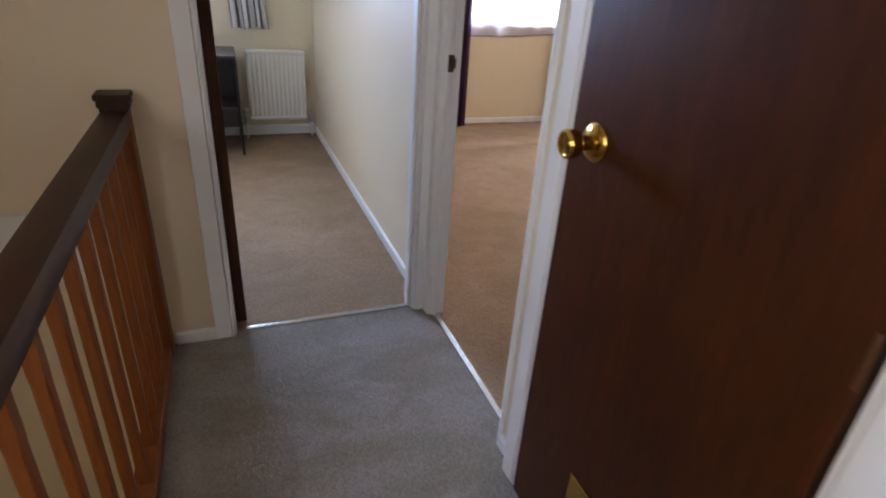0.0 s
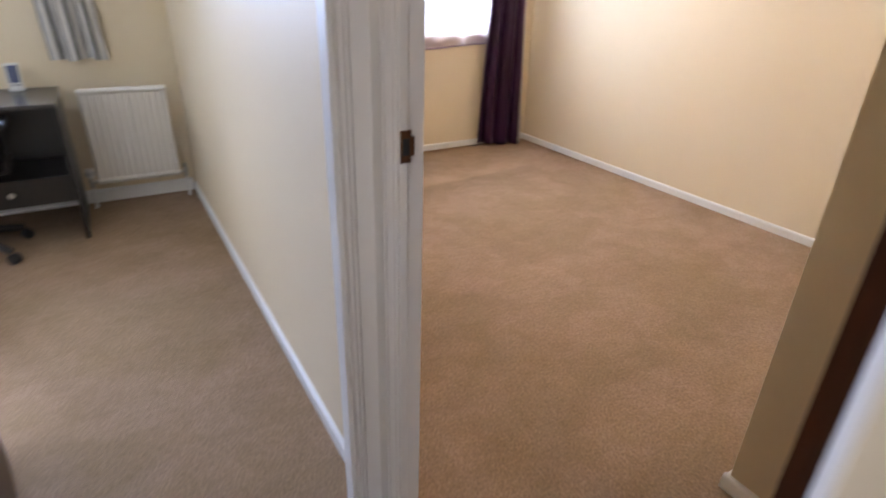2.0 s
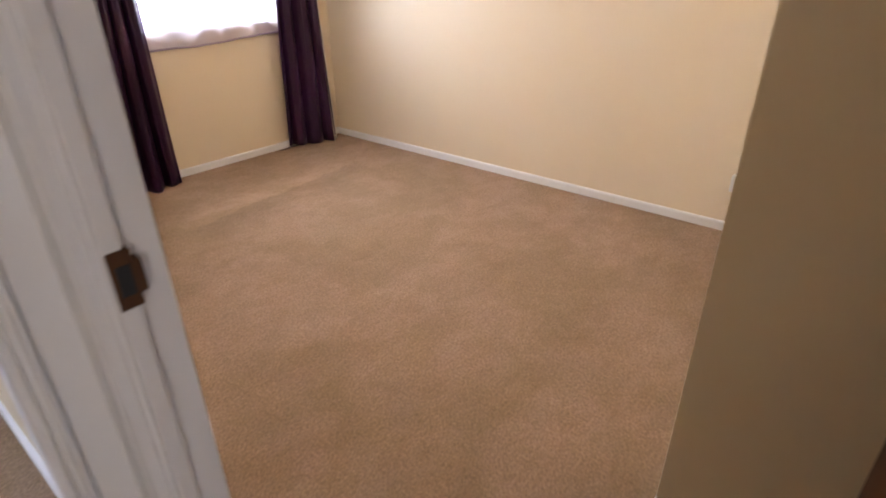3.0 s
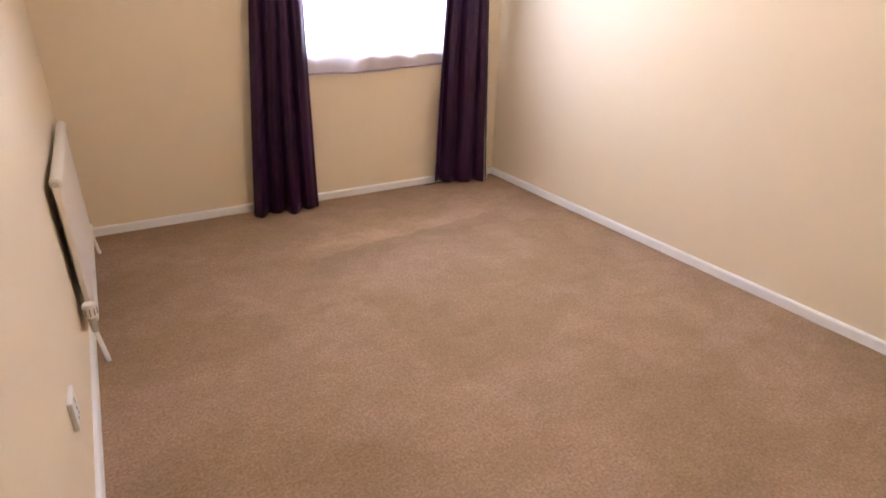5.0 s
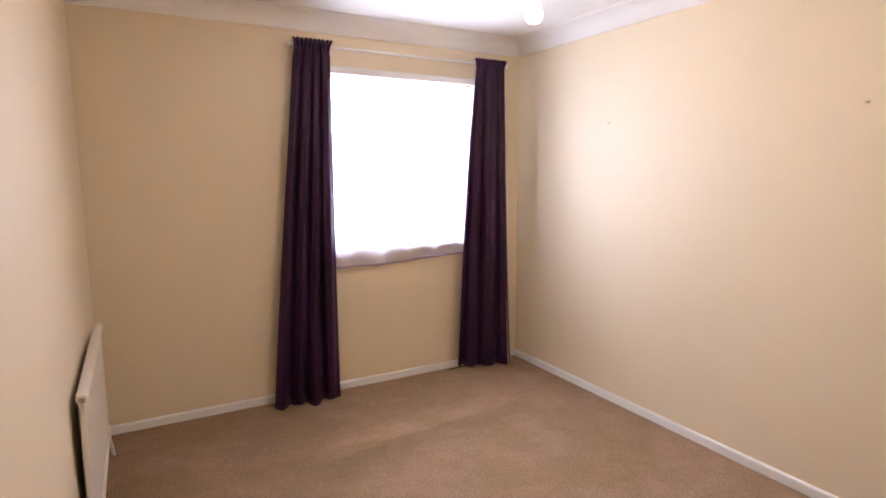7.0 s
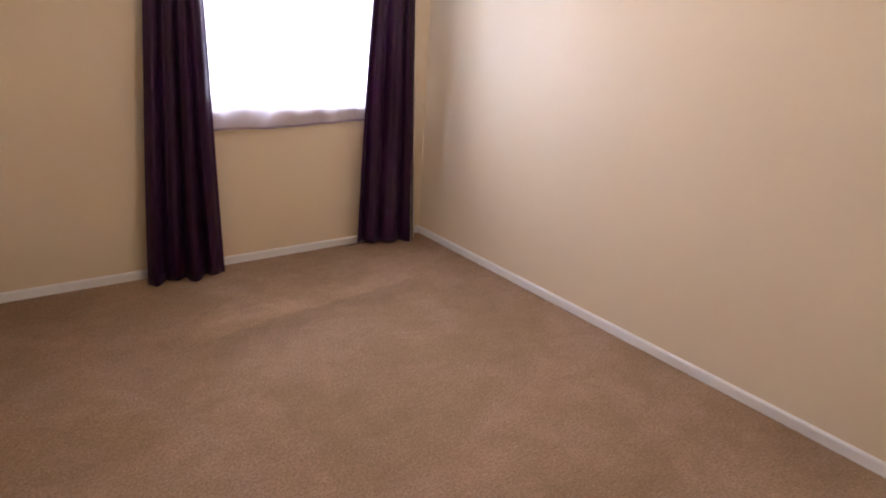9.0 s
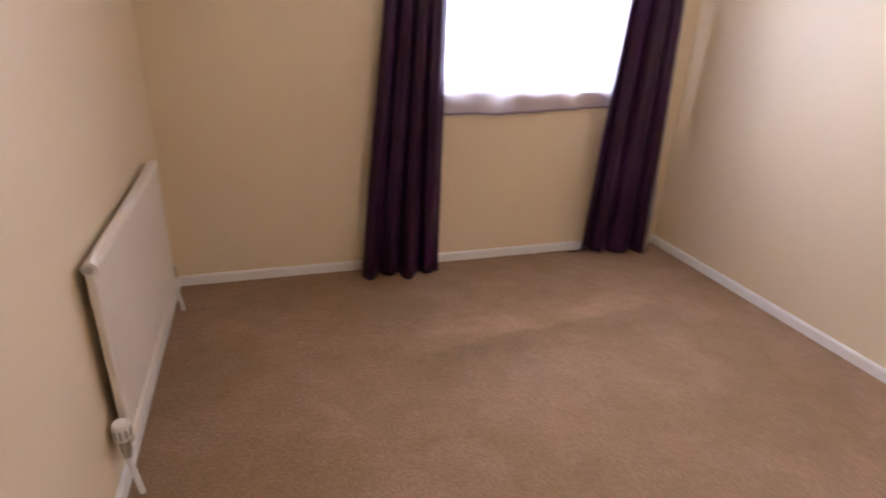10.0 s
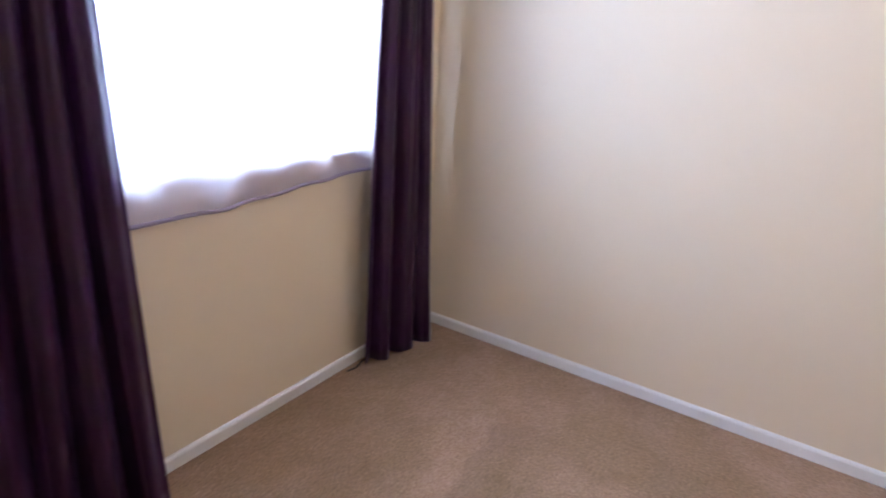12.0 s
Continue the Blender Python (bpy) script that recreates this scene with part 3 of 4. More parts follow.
# landing cupboard: hinged at the near jamb, closed
cup = door("cupboard_door", "closed red mahogany flush door with a brass knob", C1 - C0 - 0.006, (XC + 0.015, C0 + 0.003, 0), 90, 0, (1,), 1.045, 0.082)
cup_vent = part("floor_vent", boxes((0.335, 0.0385, 0.165, 0.430, 0.0425, 0.315), bevel=0.0015), BRASS, cup, "small brass plate near the floor")
for z in (0.25, 0.95, 1.75):
    hinge(cup, 0.002, 0.040, z, OLDBRASS)
part("scuffed_keep", boxes((C1 - C0 - 0.004, 0.036, 1.0, C1 - C0 + 0.003, 0.041, 1.03), bevel=0.001), DARKPIPE, cup, "dark metal latch keep")

# bedroom: open into the room, almost square to its frame
door("bedroom_door", "open red mahogany flush door with a brass knob, beside the boxed-in wall", 0.70, (XB + 0.010, D0 + 0.032, 0), 3.7, 0, (1,), 1.03)
# study: thrown open past square
door("study_door", "open red mahogany flush door with a brass knob, against the study wall", 0.68, (-0.852, YS + 0.070, 0), 101, 0, (-1,), 1.04)


# ---- radiators ----
def radiator(name, label, length, bottom, top, trv_left, flutes, gap=0.0):
    """A single-panel radiator against the wall y = 0, facing -y, from x = 0 to length."""
    ob = thing(name, label, "radiator")
    bm = bmesh.new()
    y0, y1 = -0.056, -0.036
    n = flutes
    profile = [(0, y1), (0, y0 + 0.004)]
    for k in range(n):
        a, w = k / n * length, length / n
        for f, d in ((0.10, 0.004), (0.22, 0.0), (0.78, 0.0), (0.90, 0.004)):
            profile.append((a + w * f, y0 + d))
    profile += [(length, y0 + 0.004), (length, y1)]
    prism(bm, profile, (0, 0, bottom + 0.02), (0, 0, top - 0.02), (1, 0, 0), (0, 1, 0))
    part("panel", bm, RADWHITE, ob)
    part("top_rail", lathe(bmesh.new(), [(0.012, 0), (0.0185, 0.004), (0.0185, length - 0.004), (0.012, length)], (0, (y0 + y1) / 2, top - 0.018), (1, 0, 0), 20), RADWHITE, ob, smooth=True)
    part("bottom_rail", lathe(bmesh.new(), [(0.012, 0), (0.0185, 0.004), (0.0185, length - 0.004), (0.012, length)], (0, (y0 + y1) / 2, bottom + 0.018), (1, 0, 0), 20), RADWHITE, ob, smooth=True)
    for x in (0, length):
        part("plug", lathe(bmesh.new(), [(0.0005, -0.004), (0.007, -0.004), (0.010, 0), (0.010, 0.003)], (x, (y0 + y1) / 2, top - 0.018), (-1 if x == 0 else 1, 0, 0), 12), CHROME, ob)
    for x in (length * 0.2, length * 0.8):
        part("bracket", boxes((x - 0.02, y1, bottom + 0.08, x + 0.02, gap - 0.001, top - 0.06), bevel=0.003), RADWHITE, ob)
    yc = (y0 + y1) / 2
    for side, trv in ((0, trv_left), (length, not trv_left)):
        s = -1 if side == 0 else 1
        x = side + s * 0.032
        v = part("valve", tube(bmesh.new(), [(side, yc, bottom + 0.018), (side + s * 0.012, yc, bottom + 0.018), (x, yc, bottom + 0.018)], 0.0095), CHROME, ob, "dull chrome valve", smooth=True)
        part("valve_body", lathe(bmesh.new(), [(0.009, -0.035), (0.012, -0.030), (0.012, -0.012), (0.014, -0.010), (0.014, 0.020), (0.010, 0.028)], (x, yc, bottom + 0.018), steps=14), CHROME, v, smooth=True)
        if trv:
            bm = lathe(bmesh.new(), [(0.012, 0), (0.020, 0.005), (0.022, 0.012), (0.023, 0.048), (0.019, 0.058), (0.0005, 0.060)], (x, yc, bottom + 0.042), steps=20)
            head = part("thermostat_head", bm, PLASTIC, v, "ribbed white plastic thermostat head", smooth=True)
            for k in range(10):
                a = k * math.tau / 10
                bm = boxes((-0.0022, -0.0012, 0.058, 0.0022, 0.0012, 0.086))
                bmesh.ops.rotate(bm, verts=bm.verts, matrix=Matrix.Rotation(a + math.pi / 2, 3, "Z"))
                bmesh.ops.translate(bm, verts=bm.verts, vec=(x + 0.0228 * math.cos(a), yc + 0.0228 * math.sin(a), bottom))
                part("slot", bm, GREYBAND, head)
        else:
            part("cap", lathe(bmesh.new(), [(0.010, 0), (0.012, 0.003), (0.011, 0.026), (0.0005, 0.028)], (x, yc, bottom + 0.044), steps=14), CHROME if side else PLASTIC, v, smooth=True)
        part("pipe", tube(bmesh.new(), [(x, yc, bottom - 0.015), (x, yc - 0.007, bottom * 0.5), (x + s * 0.003, yc - 0.017, -0.002)], 0.0085), TRIM, ob, "white painted pipe", smooth=True)
    return ob


rad = radiator("radiator", "white single-panel radiator on the cream bedroom wall", 1.0, 0.150, 0.703, True, 29, gap=-0.010)
rad.matrix_world = pose(0.001, 3.803, 0, 0, 0, 90)
rad2 = radiator("radiator", "small white single-panel radiator under the study window", 0.455, 0.140, 0.698, True, 13, gap=0.05)
rad2.matrix_world = pose(-0.66, YV - 0.05, 0)


# ---- wall fittings ----
def socket(name, label):
    """A double wall socket on the wall y = 0, facing -y, about its centre."""
    ob = thing(name, label, "socket")
    part("back_box", boxes((-0.073, -0.028, -0.043, 0.073, 0, 0.043), bevel=0.002), PLASTIC, ob)
    part("plate", boxes((-0.073, -0.036, -0.043, 0.073, -0.0285, 0.043), bevel=0.003, segments=2), PLASTIC, ob)
    for x in (-0.036, 0.036):
        part("switch", boxes((x - 0.006 + (0.012 if x < 0 else -0.012), -0.0395, 0.012, x + 0.006 + (0.012 if x < 0 else -0.012), -0.035, 0.030), bevel=0.001), PLASTIC, ob)
        for dx, dz in ((0, -0.004), (-0.011, -0.026), (0.011, -0.026)):
            part("pin_hole", boxes((x + dx - 0.003, -0.0366, dz - 0.004, x + dx + 0.003, -0.0355, dz + 0.004)), DARKPIPE, ob)
    return ob


single = thing("single_socket", "white plastic single socket low on the partition wall", "socket")
part("plate", boxes((-0.043, -0.013, -0.043, 0.043, 0, 0.043), bevel=0.003, segments=2), PLASTIC, single)
part("switch", boxes((-0.006, -0.0165, 0.014, 0.006, -0.0125, 0.032), bevel=0.001), PLASTIC, single)
for dx, dz in ((0, -0.002), (-0.011, -0.024), (0.011, -0.024)):
    part("pin_hole", boxes((dx - 0.003, -0.0136, dz - 0.004, dx + 0.003, -0.0125, dz + 0.004)), DARKPIPE, single)
single.matrix_world = pose(XP, 3.080, 0.310, 0, 0, 90)
socket("double_socket", "white plastic double socket low on the plain wall").matrix_world = pose(XR, 1.93, 0.27, 0, 0, -90)
for y, z in ((2.842, 1.694), (4.197, 1.713)):
    h = thing("picture_hook", "tiny metal picture hook stuck in the bare wall", "hook", "picture hooks", at=(XR, y, z))
    part("pin", tube(bmesh.new(), [(0, 0, 0), (-0.012, 0, 0.004)], 0.003, 8), CHROME, h)
    part("back", boxes((-0.003, -0.008 if y < 3 else -0.003, -0.004, 0.001, 0.008 if y < 3 else 0.003, 0.004), bevel=0.001), BRASS, h)
cable = thing("cable", "thin dark cable lying along the skirting under the curtain", "cable", at=(2.20, YW - 0.03, 0))
part("wire", tube(bmesh.new(), [(-0.05, -0.012, 0.004), (-0.01, -0.025, 0.006), (0.05, -0.006, 0.004), (0.16, -0.012, 0.004), (0.30, -0.02, 0.005)], 0.0035, 8), DARKPIPE, cable, smooth=True)

# ---- stair window, behind the walker ----
win3 = setting("window_3", boxes((-2.22, -0.95, 0.95, -2.17, -0.90, 2.05), (-2.22, 0.10, 0.95, -2.17, 0.15, 2.05), (-2.22, -0.90, 0.95, -2.17, 0.10, 1.0), (-2.22, -0.90, 2.0, -2.17, 0.10, 2.05), bevel=0.004),
               UPVC, "white framed window over the stairs", "window")
p = part("pane", boxes((-2.198, -0.90, 1.0, -2.192, 0.10, 2.0)), GLASS, win3)
p.visible_shadow = False

# Unseen frame and pane, added in front of the fill lamp below.
hall_fill_frame = setting("hall_fill_opening", boxes((-2.0, -1.47, -2.05, -1.95, -1.43, -0.75), (-1.25, -1.47, -2.05, -1.2, -1.43, -0.75), (-1.95, -1.47, -2.05, -1.25, -1.43, -2.0), (-1.95, -1.47, -0.8, -1.25, -1.43, -0.75), bevel=0.004),
                       UPVC, "added white framed opening in the hall below, unseen, for the fill light", "window")
p = part("pane", boxes((-1.95, -1.453, -2.0, -1.25, -1.447, -0.8)), GLASS, hall_fill_frame)
p.visible_shadow = False

# ---- bedroom window ----
win = setting("window_1", boxes(
    (WX0, YW + 0.12, WZ0, WX0 + 0.055, YW + 0.18, WZ1), (WX1 - 0.055, YW + 0.12, WZ0, WX1, YW + 0.18, WZ1),
    (WX0 + 0.055, YW + 0.12, WZ0, WX1 - 0.055, YW + 0.18, WZ0 + 0.055), (WX0 + 0.055, YW + 0.12, WZ1 - 0.055, WX1 - 0.055, YW + 0.18, WZ1),
    (1.77, YW + 0.12, WZ0 + 0.055, 1.83, YW + 0.18, WZ1 - 0.055), bevel=0.004), UPVC, "white framed bedroom window behind a net curtain", "window")
for x0, x1 in ((WX0 + 0.055, 1.77), (1.83, WX1 - 0.055)):
    p = part("pane", boxes((x0, YW + 0.146, WZ0 + 0.055, x1, YW + 0.152, WZ1 - 0.055)), GLASS, win)
    p.visible_shadow = False
part("window_sill", boxes((WX0, YW + 0.002, WZ0, WX1, YW + 0.12, WZ0 + 0.018), bevel=0.003), TRIM, win)
part("header_board", boxes((WX0, YW + 0.004, WZ1 - 0.044, WX1, YW + 0.030, WZ1), bevel=0.002), TRIM, win, "white painted board along the window head")

win2 = setting("window_2", boxes(
    (VX0, YV + 0.12, VZ0, VX0 + 0.055, YV + 0.18, VZ1), (VX1 - 0.055, YV + 0.12, VZ0, VX1, YV + 0.18, VZ1),
    (VX0 + 0.055, YV + 0.12, VZ0, VX1 - 0.055, YV + 0.18, VZ0 + 0.055), (VX0 + 0.055, YV + 0.12, VZ1 - 0.055, VX1 - 0.055, YV + 0.18, VZ1), bevel=0.004),
    UPVC, "white framed study window", "window")
p = part("pane", boxes((VX0 + 0.055, YV + 0.146, VZ0 + 0.055, VX1 - 0.055, YV + 0.152, VZ1 - 0.055)), GLASS, win2)
p.visible_shadow = False


# ---- curtains ----
def drape(x_top, x_bottom, z_top, z_bottom, y, folds, depth, seed, rod_z=None, offset=0.0, nx=110, nz=46, hem=0.016, u0=0.0, u1=1.0, pinch=0.0, out=0.018, lift=0.0):
    """A hanging cloth: folds deepen downward, the head is gathered at the rod."""
    bm = bmesh.new()
    uvl = bm.loops.layers.uv.new("UVMap")
    grid = []
    for j in range(nz + 1):
        v = j / nz
        z = z_top + (z_bottom - z_top) * (v ** 1.15)
        k = 1 - (1 - v) ** 2.0
        a, b = (p + (q - p) * (0.75 * v + 0.25 * k) for p, q in zip(x_top, x_bottom))
        a += pinch * math.sin(math.pi * v)
        row = []
        for i in range(nx + 1):
            u = u0 + (u1 - u0) * i / nx
            wob = noise.noise((u * 2.1 + seed, v * 0.7, seed))
            amp = 0.85 + 0.75 * noise.noise((u * 3.3 + 2 * seed, v * 0.9, 9.0))
            ph = math.tau * folds * (u + 0.10 * wob) + seed
            edge = min(1.0, min(u - min(u0, 0), max(u1, 1) - u) / 0.10)
            swing = amp * (0.75 - 1.9 * abs(math.sin(ph / 2)) ** 0.85) + 0.22 * math.sin(2.0 * ph + 1.3 + 1.5 * v) + 0.45 * noise.noise((u * 5 + seed, v * 2.0, 3.1)) + 0.10 * noise.noise((u * 14 + seed, v * 9.0, 1.1))
            d = depth * (0.30 + 0.95 * v) * swing * (0.25 + 0.75 * max(edge, 0)) - out * v * v * (0.3 + 0.9 * u)
            if rod_z is not None:
                g = math.exp(-((z - rod_z) / 0.035) ** 2)
                ruffle = 0.010 * math.sin(math.tau * folds * 2.6 * u + seed * 2)
                d = d * (1 - 0.7 * g) + ruffle * (1.3 * g if z < rod_z else 1.3)
            zz = z + lift * (1 - u) * v ** 5 + (hem * noise.noise((u * 3 + seed, 7.7, 0)) * v ** 4) + (0.006 * math.sin(math.tau * folds * 2.6 * u + 1) if j == 0 and rod_z is not None else 0)
            x = a + (b - a) * u + 0.35 * depth * math.cos(ph) * v + 0.010 * math.sin(3.1 * v + seed) * v
            if rod_z is not None and z > rod_z - 0.06:
                neck = (z - rod_z + 0.06) / 0.10
                x += (u - 0.45) * 0.05 * (neck ** 2 - 0.35 * math.sin(math.pi * min(neck, 1)))
            row.append(bm.verts.new((x, y + d + offset, zz)))
        grid.append(row)
    for j in range(nz):
        for i in range(nx):
            f = bm.faces.new((grid[j][i], grid[j][i + 1], grid[j + 1][i + 1], grid[j + 1][i]))
            for loop, (p, q) in zip(f.loops, ((i, j), (i + 1, j), (i + 1, j + 1), (i, j + 1))):
                loop[uvl].uv = (p / nx * 3.0, q / nz)
    return bm


def curtain(label, x_top, x_bottom, seed, folds, lining, pinch, out, depth, lift):
    ob = thing("curtain", label, "curtain", "bedroom curtains", at=(0, 0, 0))
    y = YW - 0.075
    cloth = part("cloth", drape(x_top, x_bottom, 2.190, 0.004, y, folds, depth, seed, rod_z=2.166, pinch=pinch, out=out, lift=lift), PURPLE, ob, smooth=True)
    m = cloth.modifiers.new("thickness", "SOLIDIFY")
    m.thickness = 0.003
    part("lining", drape(x_top, x_bottom, 2.190, 0.004, y, folds, depth, seed, rod_z=2.165, offset=0.009, u0=0.06, u1=lining, pinch=pinch, out=out, lift=lift), LINING, ob, "ivory lining", smooth=True)
    return ob


curtain("plum satin full-length curtain hanging at the window", (1.114, 1.322), (0.918, 1.306), 1.7, 3.6, 0.95, 0.014, 0.055, 0.034, 0.0)
curtain("plum satin full-length curtain hanging near the room's corner", (2.362, 2.586), (2.198, 2.622), 4.1, 3.3, 1.05, 0.004, 0.040, 0.029, 0.026)

rod = thing("curtain_rod", "thin white curtain rod above the bedroom window", "curtain rod", at=(1.87, YW - 0.045, 2.165))
part("rod", tube(bmesh.new(), [(-0.775, 0, 0), (0, 0, 0), (0.755, 0, 0)], 0.007), TRIM, rod, smooth=True)
for s in (-0.775, 0.755):
    part("finial", lathe(bmesh.new(), [(0.0005, -0.012), (0.012, -0.010), (0.017, 0.0), (0.013, 0.012), (0.006, 0.02), (0.0005, 0.021)], (s, 0, 0), (1 if s > 0 else -1, 0, 0), 14), TRIM, rod, smooth=True)
    x = s * 0.97
    part("bracket", tube(bmesh.new(), [(x, 0.075, -0.01), (x, 0.03, -0.012), (x, 0, -0.008)], 0.006), TRIM, rod)

net = thing("net_curtain", "white net curtain with a lilac-grey hem over the window", "net curtain")
bm = bmesh.new()
NX, NZ = 90, 40
grid = []
for j in range(NZ + 1):
    v = j / NZ
    row = []
    for i in range(NX + 1):
        u = i / NX
        x = WX0 + 0.02 + (WX1 - WX0 - 0.03) * u
        low = 0.805 + 0.046 * u + 0.010 * math.sin(9 * u + 0.5) * (1 - u)
        z = 2.015 + (low - 2.015) * v
        lift = 0.09 * noise.noise((u * 5.0 + 1.7, 2.2, 0.4))
        blend = min(1, max(0, (1.07 + lift - z) / 0.15))
        loose = math.exp(-((u - 0.24) / 0.13) ** 2) + 0.4 * math.exp(-((u - 0.97) / 0.05) ** 2)
        y = (YW + 0.055) * (1 - blend) + (YW - 0.018 - 0.030 * loose) * blend
        y += 0.014 * blend * noise.noise((u * 11 + 3, v * 3, 8.2))
        y += 0.008 * math.sin(31 * u + 2 * v) * (0.3 + 0.7 * v) + 0.006 * noise.noise((u * 9, v * 2, 5))
        row.append(bm.verts.new((x, min(y, YW - 0.006) if z < WZ0 + 0.05 else y, z)))
    grid.append(row)
for j in range(NZ):
    for i in range(NX):
        bm.faces.new((grid[j][i], grid[j][i + 1], grid[j + 1][i + 1], grid[j + 1][i]))
hem_pts = [(v.co.x, v.co.y - 0.003, v.co.z + 0.003) for v in grid[NZ]]
part("voile", bm, NET, net, smooth=True)
part("hem", tube(bmesh.new(), hem_pts[::3], 0.0065, 8), HEM, net, "lilac stitched hem", smooth=True)
part("wire", tube(bmesh.new(), [(WX0 + 0.005, YW + 0.040, 2.012), (1.83, YW + 0.040, 2.008), (WX1 - 0.005, YW + 0.040, 2.012)], 0.0035, 8), CHROME, net, "grey stretched wire")

study_curtain = thing("curtain", "short grey and white striped curtain at the study window", "curtain")
part("cloth", drape((-0.80, -0.55), (-0.722, -0.462), 2.2, 0.848, YV - 0.05, 2.6, 0.022, 2.4, nx=70, nz=30), STRIPES, study_curtain, smooth=True)

# ---- pendant lamp ----
lamp = thing("pendant_lamp", "lit bare bulb hanging from the white ceiling", "ceiling lamp", at=LAMP)
part("flex", tube(bmesh.new(), [(0, 0, 0.09), (0, 0, 0.25), (0, 0, CEIL - LAMP[2])], 0.0035, 8), PLASTIC, lamp)
part("rose", lathe(bmesh.new(), [(0.045, 0), (0.045, -0.012), (0.036, -0.022), (0.012, -0.028), (0.0005, -0.028)], (0, 0, CEIL - LAMP[2])), PLASTIC, lamp, smooth=True)
part("lampholder", lathe(bmesh.new(), [(0.008, 0.10), (0.014, 0.09), (0.018, 0.06), (0.020, 0.045), (0.020, 0.032), (0.015, 0.030)], (0, 0, 0)), PLASTIC, lamp, smooth=True)
part("bulb", lathe(bmesh.new(), [(0.013, 0.034), (0.014, 0.028), (0.024, 0.012), (0.030, -0.006), (0.028, -0.022), (0.018, -0.034), (0.0005, -0.039)], (0, 0, 0)), BULB, lamp, "glowing bulb", smooth=True)

# ---- study: desk, chair, small things ----
DX1, DY0, DY1, DZ = -0.738, 4.36, 4.88, 0.713
desk = thing("desk", "dark grey desk with a black drawer beside the study radiator", "desk", at=(-1.25, 4.70, 0))


def at_desk(bm):
    bmesh.ops.translate(bm, verts=bm.verts, vec=(1.25, -4.70, 0))
    return bm


part("tabletop", at_desk(boxes((-1.78, DY0, DZ - 0.022, DX1, DY1, DZ), bevel=0.002)), DESKGREY, desk, "glossy dark grey top")
for x in (-1.78, DX1 - 0.018):
    part("side_panel", at_desk(boxes((x, DY0, 0, x + 0.018, DY1, DZ - 0.0225), bevel=0.002)), DESKBLACK, desk)
part("back_panel", at_desk(boxes((-1.762, DY1 - 0.10, 0.20, DX1 - 0.0185, DY1 - 0.085, DZ - 0.0225))), DESKGREY, desk)
part("shelf", at_desk(boxes((-1.762, DY0 + 0.05, 0.185, DX1 - 0.0185, DY1 - 0.101, 0.205), bevel=0.002)), GREYBAND, desk, "grey edged shelf")
drawer = part("drawer", at_desk(boxes((-1.40, DY0 + 0.03, 0.206, DX1 - 0.02, DY1 - 0.12, 0.350), bevel=0.003)), DESKBLACK, desk, "black drawer")
part("knob", at_desk(lathe(bmesh.new(), [(0.006, 0), (0.007, 0.012), (0.015, 0.018), (0.013, 0.026), (0.0005, 0.028)], (-1.02, DY0 + 0.03, 0.28), (0, -1, 0), 16)), CHROME, drawer, "round silver knob", smooth=True)

gadget = thing("handset", "small white handset with a dark screen on the desk", "device", at=(-0.915, 4.80, DZ))
part("stand", boxes((-0.034, -0.018, 0, 0.034, 0.03, 0.012), bevel=0.003), PLASTIC, gadget)
bm = boxes((-0.031, -0.008, 0.010, 0.031, 0.008, 0.140), bevel=0.004, segments=2)
bmesh.ops.rotate(bm, verts=bm.verts, cent=(0, 0, 0.01), matrix=Matrix.Rotation(radians(-12), 3, "X"))
body = part("body", bm, PLASTIC, gadget)
bm = boxes((-0.024, -0.0095, 0.040, 0.024, -0.0078, 0.128))
bmesh.ops.rotate(bm, verts=bm.verts, cent=(0, 0, 0.01), matrix=Matrix.Rotation(radians(-12), 3, "X"))
part("screen", bm, SCREEN, body, "dark blue screen")
for x in (-0.017, 0, 0.017):
    bm = lathe(bmesh.new(), [(0.005, 0), (0.005, 0.002), (0.0005, 0.0025)], (x, -0.008, 0.028), (0, -1, 0), 10)
    bmesh.ops.rotate(bm, verts=bm.verts, cent=(0, 0, 0.01), matrix=Matrix.Rotation(radians(-12), 3, "X"))
    part("button", bm, BLACKPLASTIC, body)

# office chair, its back towards the door
CX, CY = -1.262, 4.31
chair = thing("office_chair", "black swivel office chair with armrests, pushed up to the desk", "chair", at=(CX, CY, 0))


def cushion(bm, w, d, h, power=3.0, steps=18):
    """A padded slab, rounded like a superellipse, about the origin."""
    rings = []
    for j in range(-6, 7):
        t = j / 6
        s = (1 - abs(t) ** power) ** (1 / power) * 0.16 + 0.84 if abs(t) < 1 else 0.80
        rings.append([bm.verts.new((s * w / 2 * math.copysign(abs(math.cos(a)) ** 0.5, math.cos(a)), s * d / 2 * math.copysign(abs(math.sin(a)) ** 0.5, math.sin(a)), t * h / 2)) for a in [k * math.tau / (steps * 2) for k in range(steps * 2)]])
    for p, q in zip(rings, rings[1:]):
        for k in range(steps * 2):
            bm.faces.new((p[k], p[(k + 1) % (steps * 2)], q[(k + 1) % (steps * 2)], q[k]))
    bm.faces.new(rings[0][::-1]), bm.faces.new(rings[-1])
    bmesh.ops.recalc_face_normals(bm, faces=bm.faces)
    return bm


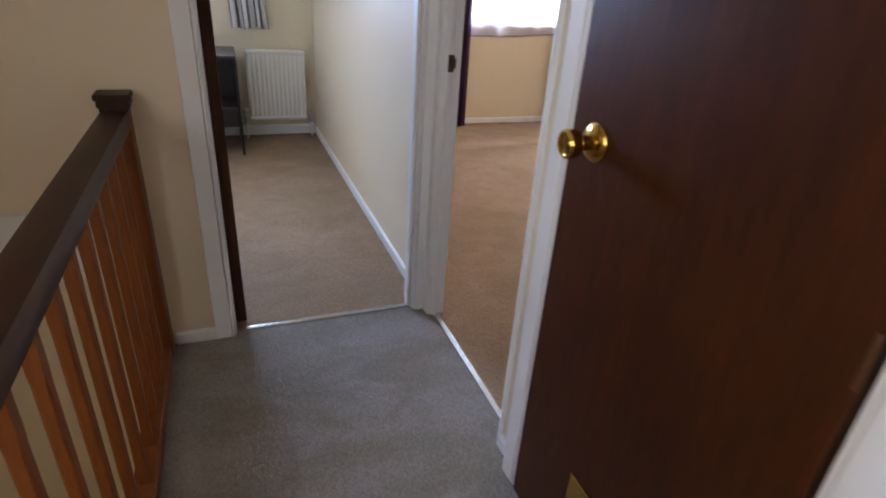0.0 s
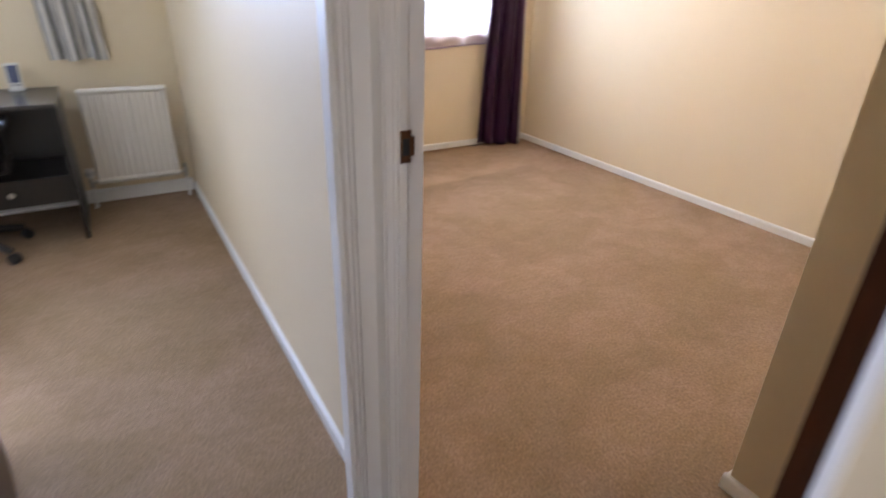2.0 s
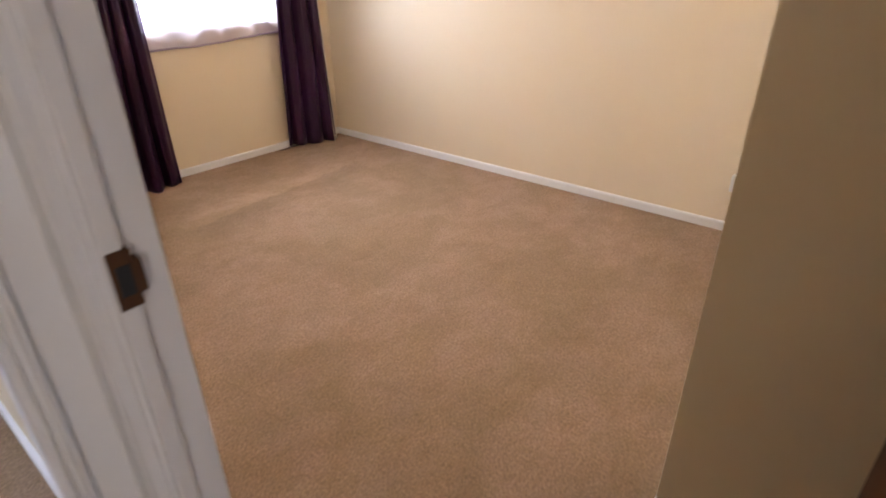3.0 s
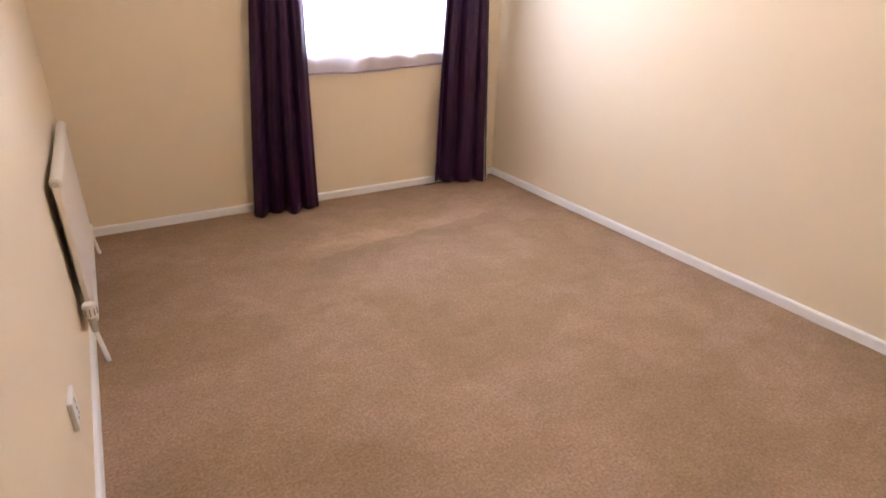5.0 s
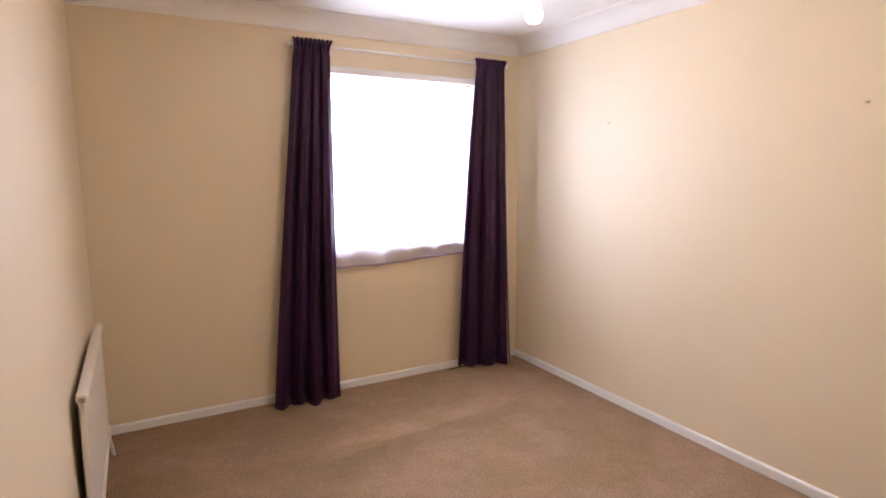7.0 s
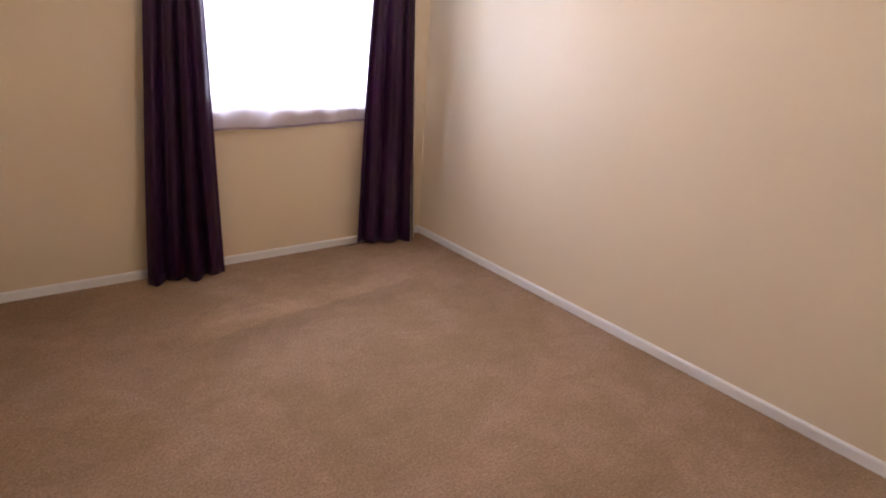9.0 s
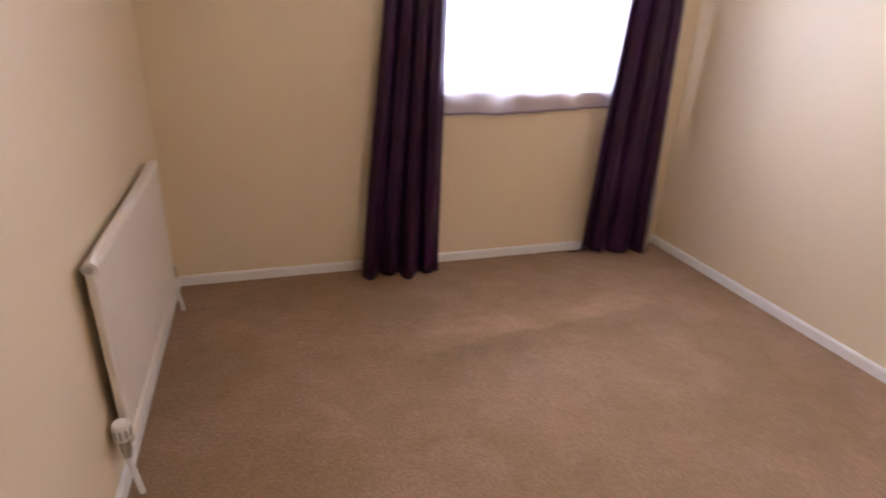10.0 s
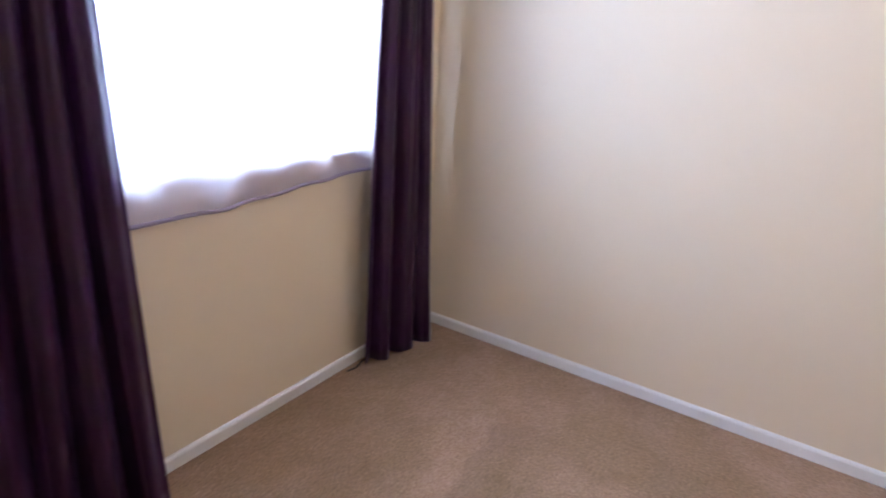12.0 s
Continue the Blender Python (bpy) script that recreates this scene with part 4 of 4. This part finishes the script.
bm = cushion(bmesh.new(), 0.47, 0.46, 0.08)
bmesh.ops.translate(bm, verts=bm.verts, vec=(0, 0.08, 0.445))
part("seat", bm, BLACK, chair, smooth=True)
bm = cushion(bmesh.new(), 0.47, 0.52, 0.075)
bmesh.ops.rotate(bm, verts=bm.verts, matrix=Matrix.Rotation(radians(83), 3, "X"))
for v in bm.verts:
    v.co.y += 0.30 * v.co.x ** 2
    v.co.x *= 1.0 - 0.25 * max(0, v.co.z) / 0.26
bmesh.ops.translate(bm, verts=bm.verts, vec=(0, -0.17, 0.635))
part("backrest", bm, NAVY, chair, "dark navy padded back", smooth=True)
part("back_bracket", boxes((-0.035, -0.20, 0.38, 0.035, -0.165, 0.62), (-0.035, -0.20, 0.37, 0.035, 0.05, 0.40), bevel=0.005), BLACKPLASTIC, chair)
for s in (-1, 1):
    arm = part("armrest", boxes((s * 0.285 - 0.032, -0.08, 0.625, s * 0.285 + 0.032, 0.15, 0.660), bevel=0.012, segments=3), BLACKPLASTIC, chair, smooth=True)
    part("arm_post", tube(bmesh.new(), [(s * 0.285, 0.03, 0.63), (s * 0.285, 0.04, 0.50), (s * 0.26, 0.05, 0.41), (s * 0.16, 0.06, 0.395)], 0.016), BLACKPLASTIC, arm, smooth=True)
part("gas_column", lathe(bmesh.new(), [(0.030, 0.10), (0.030, 0.24), (0.018, 0.25), (0.018, 0.40)], (0, 0.06, 0)), BLACKPLASTIC, chair, smooth=True)
for k in range(5):
    a = math.tau * k / 5 + radians(-42)
    d = Vector((math.cos(a), math.sin(a), 0))
    c = Vector((0, 0.06, 0))
    leg = part("leg", tube(bmesh.new(), [c + d * 0.02 + Vector((0, 0, 0.105)), c + d * 0.15 + Vector((0, 0, 0.095)), c + d * 0.265 + Vector((0, 0, 0.066))], 0.019), BLACKPLASTIC, chair, smooth=True)
    side = Vector((-d.y, d.x, 0))
    for w in (-0.013, 0.013):
        part("castor", lathe(bmesh.new(), [(0.0005, -0.009), (0.022, -0.009), (0.026, -0.004), (0.026, 0.004), (0.022, 0.009), (0.0005, 0.009)], c + d * 0.275 + side * w + Vector((0, 0, 0.026)), side, 16), BLACKPLASTIC, leg, smooth=True)
bag = thing("folded_cloth", "tan folded cloth lying on the office chair", "cloth", at=(CX + 0.185, CY + 0.02, 0.487))
part("cloth", boxes((-0.045, -0.07, 0, 0.040, 0.07, 0.20), bevel=0.025, segments=3), TAN, bag, smooth=True)
